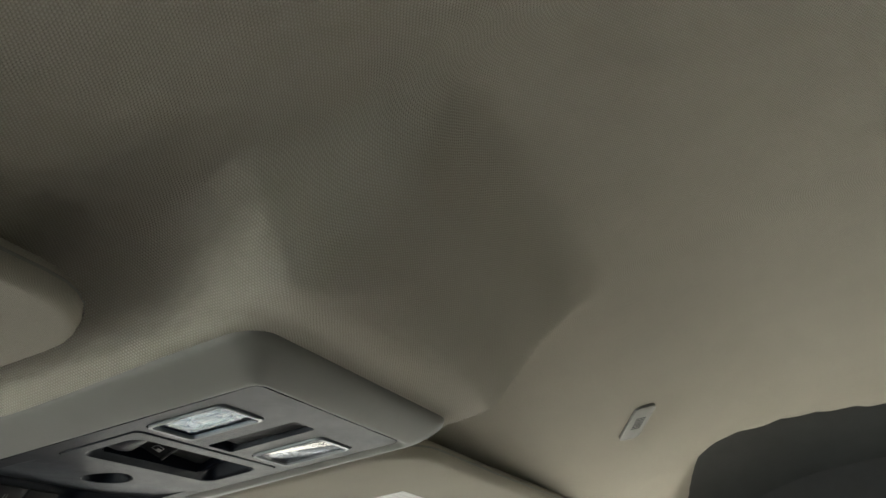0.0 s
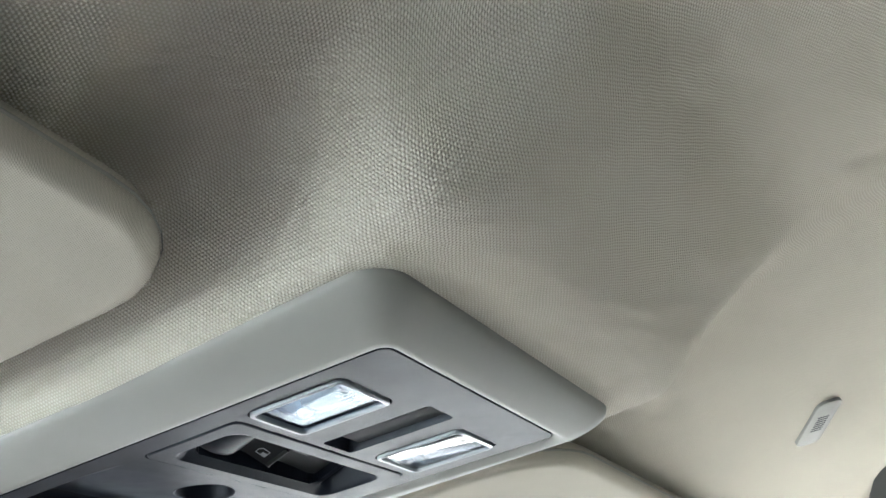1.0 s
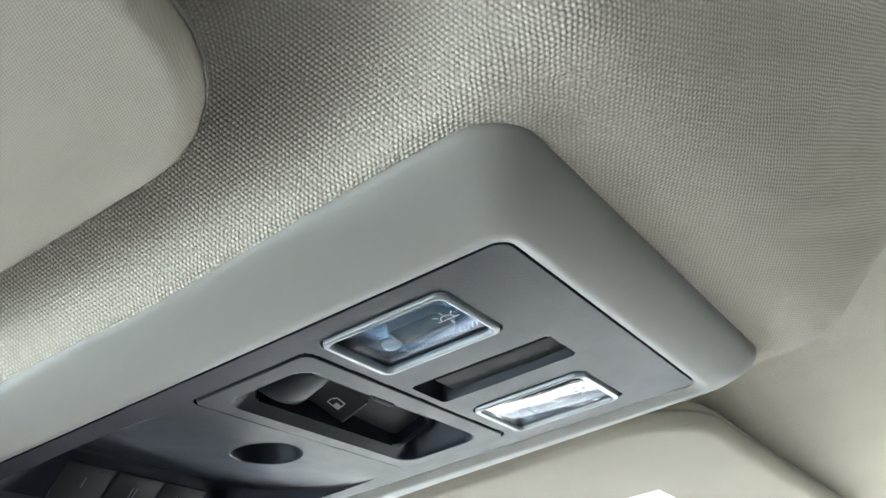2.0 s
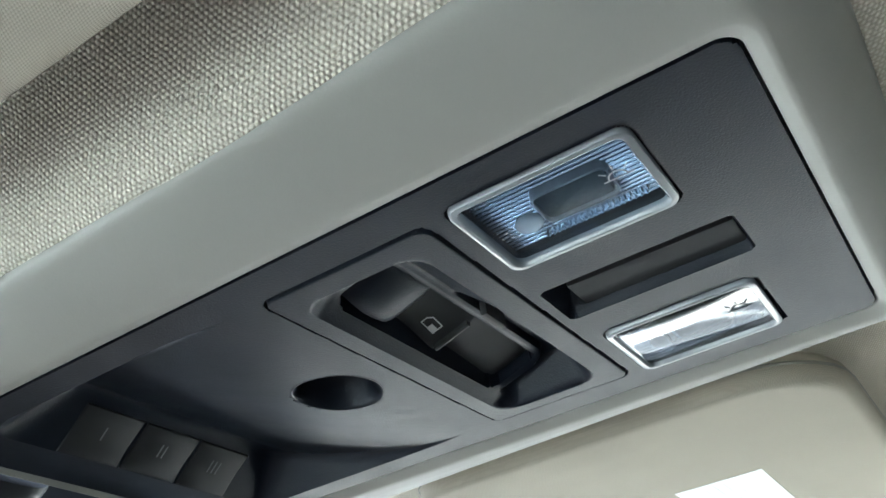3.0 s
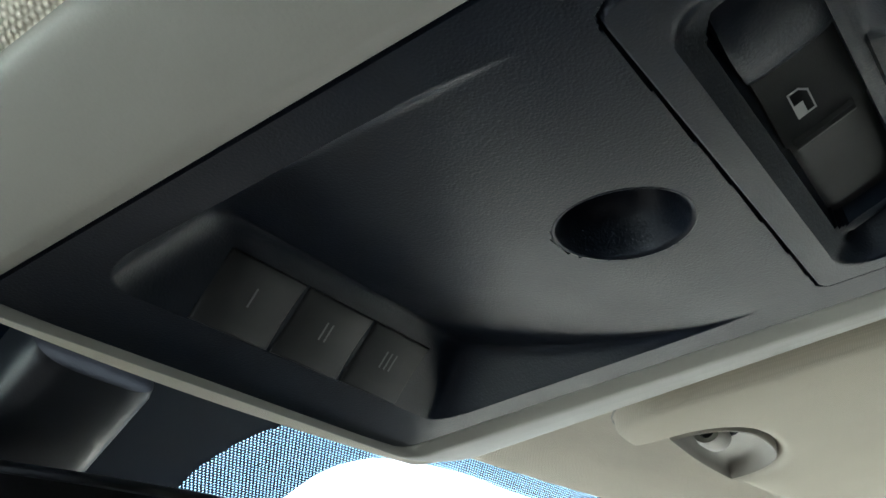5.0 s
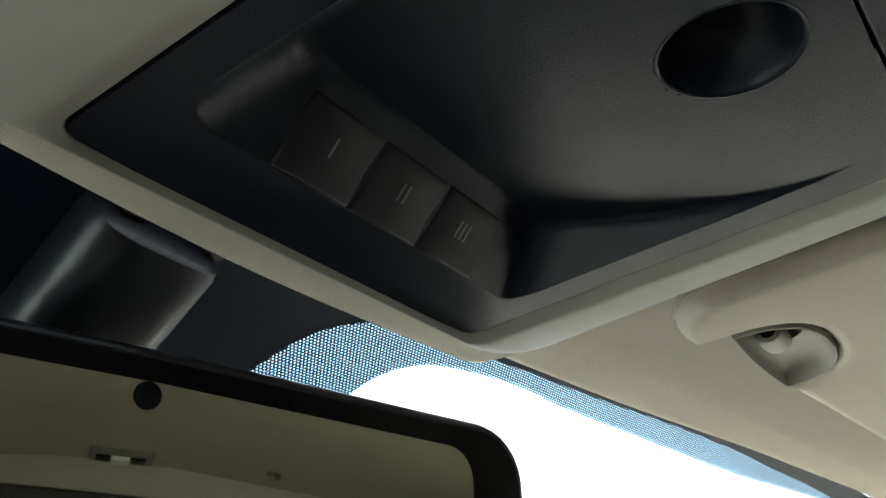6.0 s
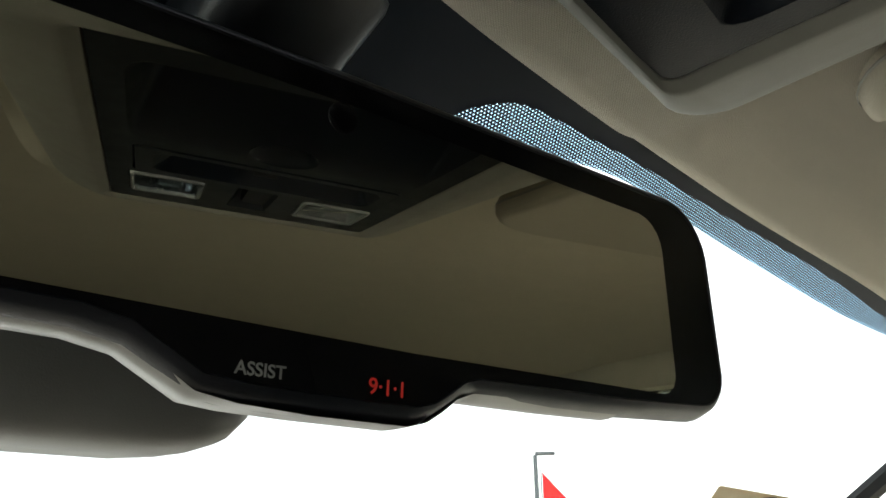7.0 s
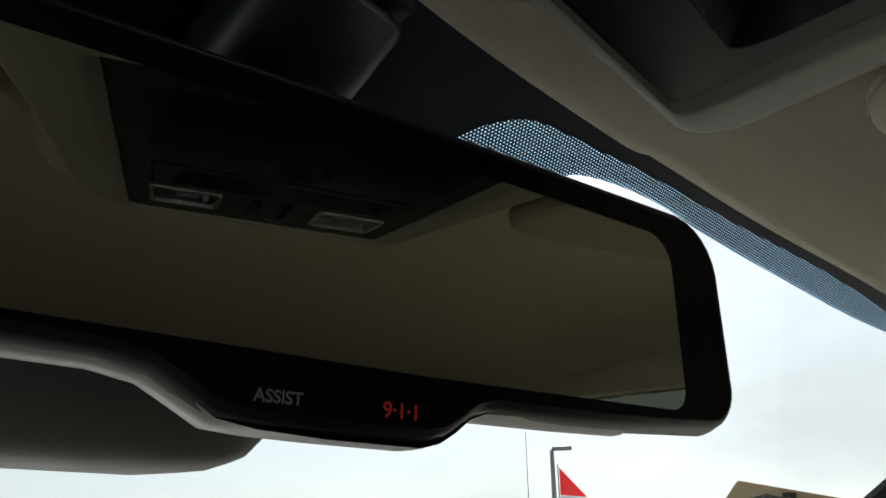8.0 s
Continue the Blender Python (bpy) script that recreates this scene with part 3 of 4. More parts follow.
def rocker_skin(profile):
    """The rocker's rounded bar under a run of its profile."""
    rings = []
    for y, grow in ((46.7, 5.0), (46.9, 2.6), (47.6, 1.1), (49.2, 0.4), (52, 0.0), (60, 0.0), (63.6, 0.3), (65.4, 1.0), (66.2, 2.6), (66.4, 5.0)):
        ring = []
        for x, z in [(profile[0][0], 17)] + profile + [(profile[-1][0], 17)]:
            yy = 56.5 + (y - 56.5) * (1.0 - 0.07 * smooth(-30, -43, x) - 0.04 * smooth(34, 42, x))
            ring.append((x, yy, z + grow + (tilt(yy) if z < 16 else 0)))
        rings.append(ring)
    return loft(rings)


rocker = part("rocker", rocker_skin(ROCKER[9:]), m_button, console, "black saddle-shaped rocker for the rear window")
part("rocker_pad", rocker_skin(ROCKER[:10]), m_panel, rocker, "rounded grained finger pad")
part("side_tab", box(-6, 6, 38.2, 40.6, 3.8, 9.0, 0.9), m_gap, console, "small black catch in the well")


part("slot_insert", box(-3.6, 9.6, -38.2, 12.6, 3.2, 12.0, 0.9), m_gap, console, "satin black bar sunk in the slot")


def bar(points, w, z, h=0.15):
    """A flat printed stroke along points in one plane."""
    out = None
    for (x0, y0), (x1, y1) in zip(points, points[1:]):
        d = Vector((x1 - x0, y1 - y0))
        m = Matrix.Translation(((x0 + x1) / 2, (y0 + y1) / 2, z)) @ Matrix.Rotation(math.atan2(d.y, d.x), 4, "Z") @ Matrix.Diagonal((d.length + w, w, h, 1))
        b = bmesh.new()
        bmesh.ops.create_cube(b, size=1.0, matrix=m)
        out = b if out is None else join(out, b)
    return out


icon = bar([(-7.6, 60.6), (-7.6, 58.4), (-6.2, 56.9), (-1.6, 56.9), (-1.6, 60.6), (-7.6, 60.6)], 0.35, 0)
icon = join(icon, box(-4.6, -1.6, 58.6, 60.6, -0.07, 0.07))
for v in icon.verts:
    v.co.z += rocker_z(v.co.x, v.co.y) - 0.32
part("window_mark", icon, m_dim_ink, rocker, "pale window symbol")
ridge = loft([[(x, y, rocker_z(4.0, y) + z) for x, z in ((2.6, 0.4), (3.0, -0.9), (3.8, -1.3), (4.8, -1.0), (5.2, 0.4))] for y in (50.5, 51.3, 57, 62.8, 63.6)])
part("grip_ridge", ridge, m_smooth, rocker, "raised finger ridge")

# garage-door buttons on the scoop's front wall
def wall_at(f, lift):
    """A place on the scoop's front wall: f from its deep edge (0) to its outer edge (1), lift out of the wall."""
    return 181.0 + 14.2 * f - 0.68 * lift, 13.6 - 12.8 * f - 0.73 * lift


def button_pad(x0, x1, rows):
    """A pad on the wall, slightly hollow across, with rounded edges."""
    rings = []
    for d, lift in rows:
        ring = []
        n = 6
        side = [(x1 - d, d / 18.3 + (1 - 2 * d / 18.3) * i / n) for i in range(n + 1)] + [(x0 + d, 1 - d / 18.3 - (1 - 2 * d / 18.3) * i / n) for i in range(n + 1)]
        for x, f in side:
            y, z = wall_at(f, lift - 0.6 * math.sin(math.pi * f))
            ring.append((x, y, z))
        rings.append(ring)
    bm = loft(rings, False, False)
    bm.verts.ensure_lookup_table()
    last = [v for v in bm.verts][-14:]
    for i in range(6):
        bm.faces.new((last[i], last[i + 1], last[12 - i], last[13 - i]))
    bmesh.ops.recalc_face_normals(bm, faces=bm.faces)
    return bm


part("button_seat", button_pad(-37.2, 41.0, ((0, -1.5), (0, 0.35), (0.3, 0.4))), m_gap, console)
for n, (x0, x1) in enumerate(((-35.9, -11.6), (-10.3, 14.3), (15.6, 39.7))):
    b = part("button", button_pad(x0, x1, ((0, -0.5), (0, 0.7), (0.25, 1.1), (0.8, 1.35))), m_button, console, "black garage-door button")
    marks = None
    for k in range(n + 1):
        off = (k - n / 2) * 2.0
        y, z = wall_at(0.42, 0.84)
        one = bmesh.new()
        bmesh.ops.create_cube(one, size=1.0, matrix=Matrix.Translation(((x0 + x1) / 2 + off, y, z)) @ Matrix.Rotation(radians(-43.5), 4, "X") @ Matrix.Diagonal((0.55, 6.4, 0.12, 1)))
        marks = one if marks is None else join(marks, one)
    part("mark", marks, m_grey_ink, b, "grey engraved bars")


# reading lamps
for n, (cx, cy) in enumerate(LAMPS):
    prof = [(17.9, 24.5, 4.0, 1.2), (17.9, 24.5, 4.0, -0.1), (17.6, 24.2, 3.8, -0.7), (16.9, 23.3, 3.2, -1.0), (16.2, 22.4, 2.6, -0.9), (15.7, 21.8, 2.4, -0.2), (15.6, 21.7, 2.4, 1.4), (16.6, 22.6, 2.4, 1.6)]
    rim = part("map_lamp", loft([[(x, y, z) for x, y in outline(a, b, rad, 5, cx, cy)] for a, b, rad, z in prof], False, False), m_rim, console, "reading lamp with a milky clear rim")

    # bright half-round ribs from front to rear on a dark back plate
    rods = None
    for k in range(20):
        x = cx - 15.6 + 1.64 * k
        one = loft([[(x + 0.5 * math.cos(radians(a)), y, 5.4 - 0.7 * math.sin(radians(a))) for a in range(0, 181, 30)] for y in (cy - 22.2, cy + 22.2)], False, False, closed=False)
        rods = one if rods is None else join(rods, one)
    part("reflector", rods, m_chrome, rim, "bright ribbed reflector")
    part("back_plate", box(cx - 16.6, cx + 16.6, cy - 22.4, cy + 22.4, 5.5, 8.0), m_gap, rim, "dark back of the lamp")
    wx, wy = cx + 2.2, cy - 2.0
    ring = [[(x, y, z) for x, y in outline(5.7 + d, 9.4 + d, 2.0 + d, 4, wx, wy)] for d, z in ((0.0, 5.5), (0.0, 2.4), (0.35, 2.1), (0.7, 2.4), (0.8, 5.5))]
    window = part("light_window", slab(outline(5.8, 9.5, 2.0, 4, wx, wy), 3.4, 6.0, 0.3), m_smoke, rim, "smoked rectangular light window")
    part("window_edge", loft(ring, False, False), m_rim, window, "clear raised edge")
    teeth = None
    for k in range(19):
        y = cy + 9.5 - 1.55 * k
        for row in (0, 1):
            t = bmesh.new()
            bmesh.ops.create_cone(t, cap_ends=True, segments=4, radius1=0.85, radius2=0.1, depth=1.3, matrix=Matrix.Translation((cx + 10.4 + 1.5 * row, y + 0.75 * row, 2.4)) @ Matrix.Rotation(radians(180), 4, "X"))
            teeth = t if teeth is None else join(teeth, t)
    part("prism_strip", teeth, m_chrome, rim, "double row of small bright prisms", smooth=False)
    dome = bmesh.new()
    bmesh.ops.create_uvsphere(dome, u_segments=16, v_segments=8, radius=3.4, matrix=Matrix.Translation((cx + 6.0, cy + 12.6, 4.2)) @ Matrix.Diagonal((1.0, 1.15, 0.7, 1)))
    part("bulb_lens", dome, m_milk, rim, "small milky dome lens")
    lens = part("lens", slab(outline(15.9, 22.0, 2.4, 5, cx, cy), 0.3, 1.2, 0.3), m_lens_clear if n == 0 else m_lens_glare, rim, "clear lens")
    lens.visible_shadow = False
    sx, sy = cx - 1.5, cy - 15.5
    arc = [(sx - 2.8 * math.sin(radians(a)), sy + 2.5 * math.cos(radians(a))) for a in range(0, 181, 20)]
    sym = join(bar([(sx, sy + 3.8), (sx, sy - 3.8)], 0.38, 0.15, 0.1), bar(arc, 0.38, 0.15, 0.1))
    for a in (45, 90, 135):
        c, w = math.cos(radians(a)), math.sin(radians(a))
        sym = join(sym, bar([(sx - 3.8 * w, sy + 3.5 * c), (sx - 5.4 * w, sy + 5.0 * c)], 0.36, 0.15, 0.1))
    part("lamp_mark", sym, m_dim_ink if n == 0 else m_gap, rim, "lamp symbol")


# ---- sun visors
def visor_points(side):
    """Plan of a visor: rounded inboard end, a notch for the clip in its front edge."""
    pts = []

    def arc(cx, cy, r, a0, a1, n=7):
        for i in range(n + 1):
            a = radians(a0 + (a1 - a0) * i / n)
            pts.append((cx + r * math.cos(a), cy + r * math.sin(a)))
    arc(183, 5, 46.5, 180, 270)
    pts.extend([(300, -45), (440, -52)])
    arc(560, -20, 34, 270, 360)
    pts.append((594, 80))
    arc(566, 102, 26, 0, 80)
    pts.extend([(438, 138), (322, 150), (262, 156.6)])
    for i in range(17):
        a = radians(180 * i / 16)
        c, w = math.cos(a), math.sin(a)
        pts.append((213 + 39.5 * math.copysign(abs(c) ** 0.8, c), 157.5 - 31.0 * abs(w) ** 0.8))
    pts.extend([(173.2, 162.0), (172.4, 167.0)])
    arc(163.5, 146, 27, 76, 184, 8)
    return [(side * x, y) for x, y in (pts if side > 0 else pts[::-1])]


def tidy(points, d, z):
    n = len(points)
    out = []
    for i in range(n):
        a, b = Vector(points[i - 1]), Vector(points[(i + 1) % n])
        t = (b - a).normalized()
        out.append((points[i][0] - t.y * d, points[i][1] + t.x * d, z))
    return out


VISOR_FIT = Matrix.Diagonal((0.992, 0.965, 1.0, 1.0))
for side in (-1, 1):
    ob = thing("sun_visor", ROOF @ VISOR_FIT, "beige cloth sun visor folded up against the headliner", "sun visor", "sun visors")
    pts = visor_points(side)
    prof = [(7.0, 12.3), (4.4, 12.7), (2.2, 13.9), (0.7, 16.0), (0.0, 18.5), (0.0, 22.0), (0.9, 25.0), (3.5, 27.5)]
    part("visor_body", clothed(loft([tidy(pts, d, z) for d, z in prof])), m_visor, ob, "padded cloth visor body")
    seam = []
    for d, z in ((-0.5, 20.0), (-0.9, 20.8), (-0.5, 21.6)):
        seam.append(tidy(pts, d, z))
    part("seam", loft(seam, False, False), m_trim, ob, "stitched edge seam")
    if side > 0:
        lab = part("warning_label", box(243, 321, 20, 68, 12.0, 12.25), m_label, ob, "white printed warning label")
        for k in range(7):
            part("text_line", box(248, 315 - 9 * (k % 3), 26 + 5.4 * k, 27.6 + 5.4 * k, 11.9, 12.05), m_faint_ink, lab)

clip = thing("visor_clip", ROOF @ VISOR_FIT, "beige plastic visor clip set in the visor's front edge", "visor clip")


rings = []
for k, z in ((1.03, 17.5), (1.0, 14.6), (0.985, 13.6), (0.96, 13.3), (0.93, 13.8), (0.88, 16.0), (0.78, 18.6), (0.62, 20.2), (0.4, 21.0), (0.15, 21.2)):
    ring = []
    for i in range(33):
        if i <= 24:
            a = radians(180 * i / 24)
            c, w = math.cos(a), math.sin(a)
            x, y = 213 + 38.2 * math.copysign(abs(c) ** 0.8, c), 157.5 - 30.0 * abs(w) ** 0.8
        else:
            x, y = 174.8 + 76.4 * (i - 24) / 9, 157.5 + 1.5 * math.sin(math.pi * (i - 24) / 9)
        x, y = 211 + (x - 211) * k, 146 + (y - 146) * k
        deep = 13 * smooth(1.0, 0.3, math.hypot((x - 194) / 18.0, (y - 142) / 11.0)) * smooth(0.93, 0.8, k)
        ring.append((x, y, z + deep))
    rings.append(ring)
# Near-black cone added in the dish; its colour stands for the cavity's shade.
pocket = [[(194 + a * k * math.cos(radians(t)), 142.5 + b * k * math.sin(radians(t)), z) for t in range(0, 360, 20)] for a, b, k, z in ((15, 9.5, 1.0, 19.6), (15, 9.5, 0.97, 19.0), (15, 9.5, 0.85, 21.5), (15, 9.5, 0.5, 25.0))]
part("pocket", loft(pocket, False, True), m_gap, clip, "dark cone added as the shade behind the hook")
part("dish", loft(rings, False, True), m_clip, clip, "beige dished bezel with a dark pocket")
rings = []
for a in range(0, 201, 20):
    c, w = math.cos(radians(a)), math.sin(radians(a))
    rings.append([(200 + dx, 147 + c * rad, 18.5 - w * rad * 0.8) for dx, rad in ((-8, 3.2), (-8, 5.6), (-2, 6.6), (6, 6.2), (9, 4.6), (8, 3.0))])
part("hook", loft(rings), m_clip, clip, "small hook holding the visor")

# ---- microphone grille in the headliner
mic = thing("microphone_grille", ROOF @ Matrix.Translation((0.366, -0.156, 0.0)), "small beige slotted microphone grille in the headliner", "microphone")
ang = math.atan2(-36, -54)
mz = liner_z(366, -156)
gx = (liner_z(376, -156) - liner_z(356, -156)) / 20
gy = (liner_z(366, -146) - liner_z(366, -166)) / 20
up = Vector((-gx, -gy, 1)).normalized()
ax = Vector((math.cos(ang), math.sin(ang), 0))
ax = (ax - up * ax.dot(up)).normalized()
ay = up.cross(ax)
mic.matrix_world = ROOF @ Matrix.Translation((0.366, -0.156, mz * MM)) @ Matrix((ax, ay, up)).transposed().to_4x4()
part("grille_body", slab(outline(30, 10.5, 7, 6), -2.4, 2, 1.2), m_trim, mic)
for k in range(7):
    part("slot", box(-9 + 3.1 * k, -7.6 + 3.1 * k, -4.6, 4.6, -2.55, -1.5), m_gap, mic)

# ---- rear-view mirror, turned towards the driver
MN = Vector((-0.2884, -0.9402, -0.1814)).normalized()
MU = Vector((0.9575, -0.2863, -0.0382))
MU = (MU - MN * MU.dot(MN)).normalized()
MV = MN.cross(MU).normalized()
if MV.z < 0:
    MV = -MV
MIRROR = ROOF @ Matrix.Translation(Vector((10.9, 262.3, -81.7)) * MM) @ Matrix((MU, MV, MU.cross(MV))).transposed().to_4x4()
mirror = thing("rear_view_mirror", MIRROR, "black rear-view mirror with call buttons on the windscreen mount", "mirror")


def mirror_outline(grow):
    """Outline of the mirror in its own plane, with the button bulge along the bottom."""
    pts = []

    def arc(cx, cy, r, a0, a1, n=6):
        for i in range(n + 1):
            a = radians(a0 + (a1 - a0) * i / n)
            pts.append((cx + (r + grow) * math.cos(a), cy + (r + grow) * math.sin(a)))
    arc(91.5, 48.5, 22, 84, 10)
    arc(103.3, 16, 14, 0, -85)
    pts.extend([(72, 0.4 - grow), (48, -0.2 - grow), (20, -0.6 - grow), (15, -1.9 - grow), (11, -4.8 - grow), (6.5, -7.6 - grow), (1.5, -9.0 - grow), (-23, -8.9 - grow), (-39, -8.5 - grow), (-47.5, -7.6 - grow), (-54.5, -3.8 - grow), (-61.5, 0.0 - grow), (-71, 1.7 - grow), (-86, 2.0 - grow)])
    arc(-136, 16, 14, 270, 180)
    arc(-127, 49, 22, 165, 96)
    pts.append((-20, 71.6 + grow))
    return pts[::-1]


def glass_outline(grow):
    pts = []

    def arc(cx, cy, r, a0, a1, n=5):
        for i in range(n + 1):
            a = radians(a0 + (a1 - a0) * i / n)
            pts.append((cx + (r + grow) * math.cos(a), cy + (r + grow) * math.sin(a)))
    arc(77.5, 48.5, 11, 84, 8)
    arc(85.5, 13.6, 6, 0, -88)
    pts.append((0, 6.8 - grow))
    arc(-126, 14.5, 6, 270, 180)
    arc(-119, 49, 11, 172, 96)
    pts.append((-20, 61.0 + grow))
    return pts[::-1]


# the face looks along +z of the mirror's frame if that is towards the driver
FACE = 1.0 if (MIRROR.to_3x3() @ Vector((0, 0, 1))).y < 0 else -1.0
prof = [(-4.6, 0.3), (-4.0, 1.0), (-3.2, 0.7), (-2.0, -0.6), (-0.8, -3.4), (0.0, -6.0), (-0.4, -10.0), (-2.5, -16.0), (-7.0, -23.0), (-15.0, -28.0)]
rings = [[(x, y, FACE * z) for x, y in mirror_outline(g)] for g, z in prof]
part("housing", loft(rings, False, True), m_shell, mirror, "black mirror housing")
# Separate strip in a paler colour brightens the black housing's lower edge.
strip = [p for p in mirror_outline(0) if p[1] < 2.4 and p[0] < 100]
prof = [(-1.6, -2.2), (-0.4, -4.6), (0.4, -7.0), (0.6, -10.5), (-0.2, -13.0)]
part("lower_edge", loft([[(x, y - g * (0.1 + 0.9 * max(smooth(-26, -62, x), smooth(10, 26, x))), FACE * z) for g, z in prof] for x, y in strip], False, False, closed=False), m_edge, mirror, "lower edge of the housing, coloured paler")
bm = bmesh.new()
bm.faces.new([bm.verts.new((x, y, FACE * 0.5)) for x, y in mirror_outline(-4.2)])
part("bezel", bm, m_gloss, mirror, "gloss black face with the call buttons")
bm = bmesh.new()
bm.faces.new([bm.verts.new((x, y, FACE * 1.0)) for x, y in glass_outline(0)])
part("mirror_glass", bm, m_mirror, mirror, "dim silvered mirror glass", smooth=False)


dot = [[(-22 + rad * math.cos(2 * math.pi * k / 28), 57.2 + rad * math.sin(2 * math.pi * k / 28), FACE * z) for k in range(28)] for rad, z in ((3.8, 1.0), (3.7, 1.25), (3.4, 1.35))]
part("dimming_sensor", loft(dot, False, True), m_gloss, mirror, "round dark light sensor at the glass edge")


def words(text, size, x, y, z, mat, name, parent, label):
    cu = bpy.data.curves.new(name, "FONT")
    cu.body, cu.size, cu.align_x, cu.align_y, cu.extrude = text, size * MM, "CENTER", "CENTER", 0.00004
    cu.offset = 0.00006
    tmp = new(name + "_tmp", cu)
    bpy.context.view_layer.update()
    me = bpy.data.meshes.new_from_object(tmp.evaluated_get(bpy.context.evaluated_depsgraph_get()))
    bpy.data.objects.remove(tmp)
    me.materials.append(mat)
    ob = new(name, me)
    ob.parent = parent
    ob.location = (x * MM, y * MM, z * MM)
    if FACE < 0:
        ob.rotation_euler = (0, math.pi, 0)
    ob["label"] = label
    return ob


m_red = shader("red_lit_mark", (0.4, 0.02, 0.02), 0.4)[0]
m_red.node_tree.nodes["Principled BSDF"].inputs["Emission Color"].default_value = (1, 0.05, 0.03, 1)
m_red.node_tree.nodes["Principled BSDF"].inputs["Emission Strength"].default_value = 0.035
words("ASSIST", 3.75, -36.0, -1.6, FACE * 0.75, m_dim_ink, "assist_mark", mirror, "white lettering reading assist")
words("9·1·1", 4.9, -6.3, -1.7, FACE * 0.75, m_red, "emergency_mark", mirror, "red lettering reading 9-1-1")

# fat cover behind the mirror and the sensor cover on the glass
def cover_ring(u, g):
    ring = []
    for a in range(0, 360, 20):
        c, w = math.cos(radians(a)), math.sin(radians(a))
        c, w = math.copysign(abs(c) ** 0.55, c), math.copysign(abs(w) ** 0.55, w)
        ring.append((u, 5.2 + (20 - g) * w, -FACE * (74 + (30 - g) * c)))
    return ring


rings = [cover_ring(u, g) for u, g in ((-145, 16), (-143, 9), (-135, 3), (-121, 0), (-63, 0), (-37, 0), (-25, 1.2), (-17, 4.0), (-12.0, 8.5), (-9.8, 14), (-9.2, 18))]
part("mount_cover", loft(rings), m_shell_grey, mirror, "grey rounded mirror mount cover")

sensor = thing("sensor_cover", ROOF, "black rounded cable cover on the windscreen above the mirror", "sensor cover")
rings = []
for d, g in ((13, 3.0), (14, 0.8), (17, 0.0), (60, 0.0), (110, 0.0), (150, 2.0)):
    ring = []
    for a in range(180, 361, 10):
        c, w = math.cos(radians(a)), math.sin(radians(a))
        c, w = math.copysign(abs(c) ** 0.5, c), math.copysign(abs(w) ** 0.6, w)
        base = Vector(screen(-12 + (22.5 - g) * c, d))
        ring.append(base + Vector((0, -0.49, -0.87)) * (6.5 - (20 - g) * w))
    rings.append(ring)
part("cover", loft(rings), m_shell, sensor, "black moulded cover")
part("connector", box(2, 13, 252, 260, 26, 34, 1.5), m_gap, sensor, "small black connector")
part("cable_clip", box(-27, -17, 252, 259, 26, 34, 1.5), m_gap, sensor, "small black cable clip")

# ---- far rear: dome lamp and a coat hook
dome_lamp = thing("dome_lamp", ROOF @ Matrix.Translation((-0.004, -1.600, -0.104)) @ Matrix.Rotation(radians(22), 4, "X"), "white and black dome lamp at the rear of the headliner", "lamp")
part("lamp_base", slab(outline(70, 30, 10, 5), -6, 6, 3), m_trim, dome_lamp)
part("diffuser", slab(outline(20, 16, 5, 4), -16, -4, 3), m_white, dome_lamp, "white lamp diffuser")
for s in (-1, 1):
    part("switch_end", slab(outline(15, 16, 3, 4, s * 38, 0), -10, -4, 1), m_panel, dome_lamp)

hook = thing("coat_hook", ROOF @ Matrix.Translation((0.345, -1.575, -0.100)) @ Matrix.Rotation(radians(22), 4, "X"), "small beige coat hook at the rear of the headliner", "hook")
part("hook_base", slab(outline(26, 16, 8, 4), -4, 4, 2), m_trim, hook)
part("hook_arm", box(-6, 6, -4, 10, -18, -4, 3), m_trim, hook)

# ---- outside
m_ground = moulded("weathered_asphalt", (0.06, 0.058, 0.055), 0.9, 30.0, 3.0, 0.3, 0.15)
ground = part("ground", sheet(steps((-2000, 2000, 250)), steps((-2000, 2000, 250)), lambda x, y: (x, y, 0)), m_ground, scale=1.0, smooth=False)
ground.data.flip_normals()
# Unseen slab added on the right; it bounces sun up to the headliner.
m_bounce_slab = moulded("pale_bounce_slab", (0.74, 0.675, 0.58), 0.9, 30.0, 3.0, 0.3, 0.12)
tagged(part("pavement", box(0.95, 3.8, -9.0, 3.2, -0.1, 0.06, 0.02), m_bounce_slab, scale=1.0), "unseen pale slab added to bounce sunlight in from the right", "pavement", kind="structure")
# Out-of-view wall, added to bounce sun onto the console pod's left flank.
m_bounce_wall = moulded("pale_bounce_paint", (0.74, 0.76, 0.71), 0.8, 25.0, 1.0, 0.3, 0.06)
tagged(part("bounce_wall", box(-3.5, -3.2, 0.3, 9.0, 0.0, 2.6, 0.02), m_bounce_wall, scale=1.0), "unseen pale wall added to throw sunlight in from the left", "wall", kind="structure")
tagged(ground, "grey weathered asphalt lot reaching to the horizon", "ground", kind="structure")


def far(az, dist, z):
    return Vector((-0.141 + dist * math.sin(radians(az)), 0.135 + dist * math.cos(radians(az)), z))


m_pole = moulded("galvanised_steel", (0.22, 0.24, 0.25), 0.5, 8.0, 0.2)
m_flag_red = moulded("red_flag_cloth", (0.72, 0.012, 0.03), 0.8, 6.0, 0.3)
m_flag_white = moulded("white_flag_cloth", (0.5, 0.51, 0.53), 0.8, 6.0, 0.3)
m_render = moulded("tan_render", (0.40, 0.30, 0.17), 0.8, 20.0, 1.0, 0.3, 0.12)
m_sign = moulded("dark_sign_letters", (0.02, 0.025, 0.018), 0.6, 8.0, 0.2)

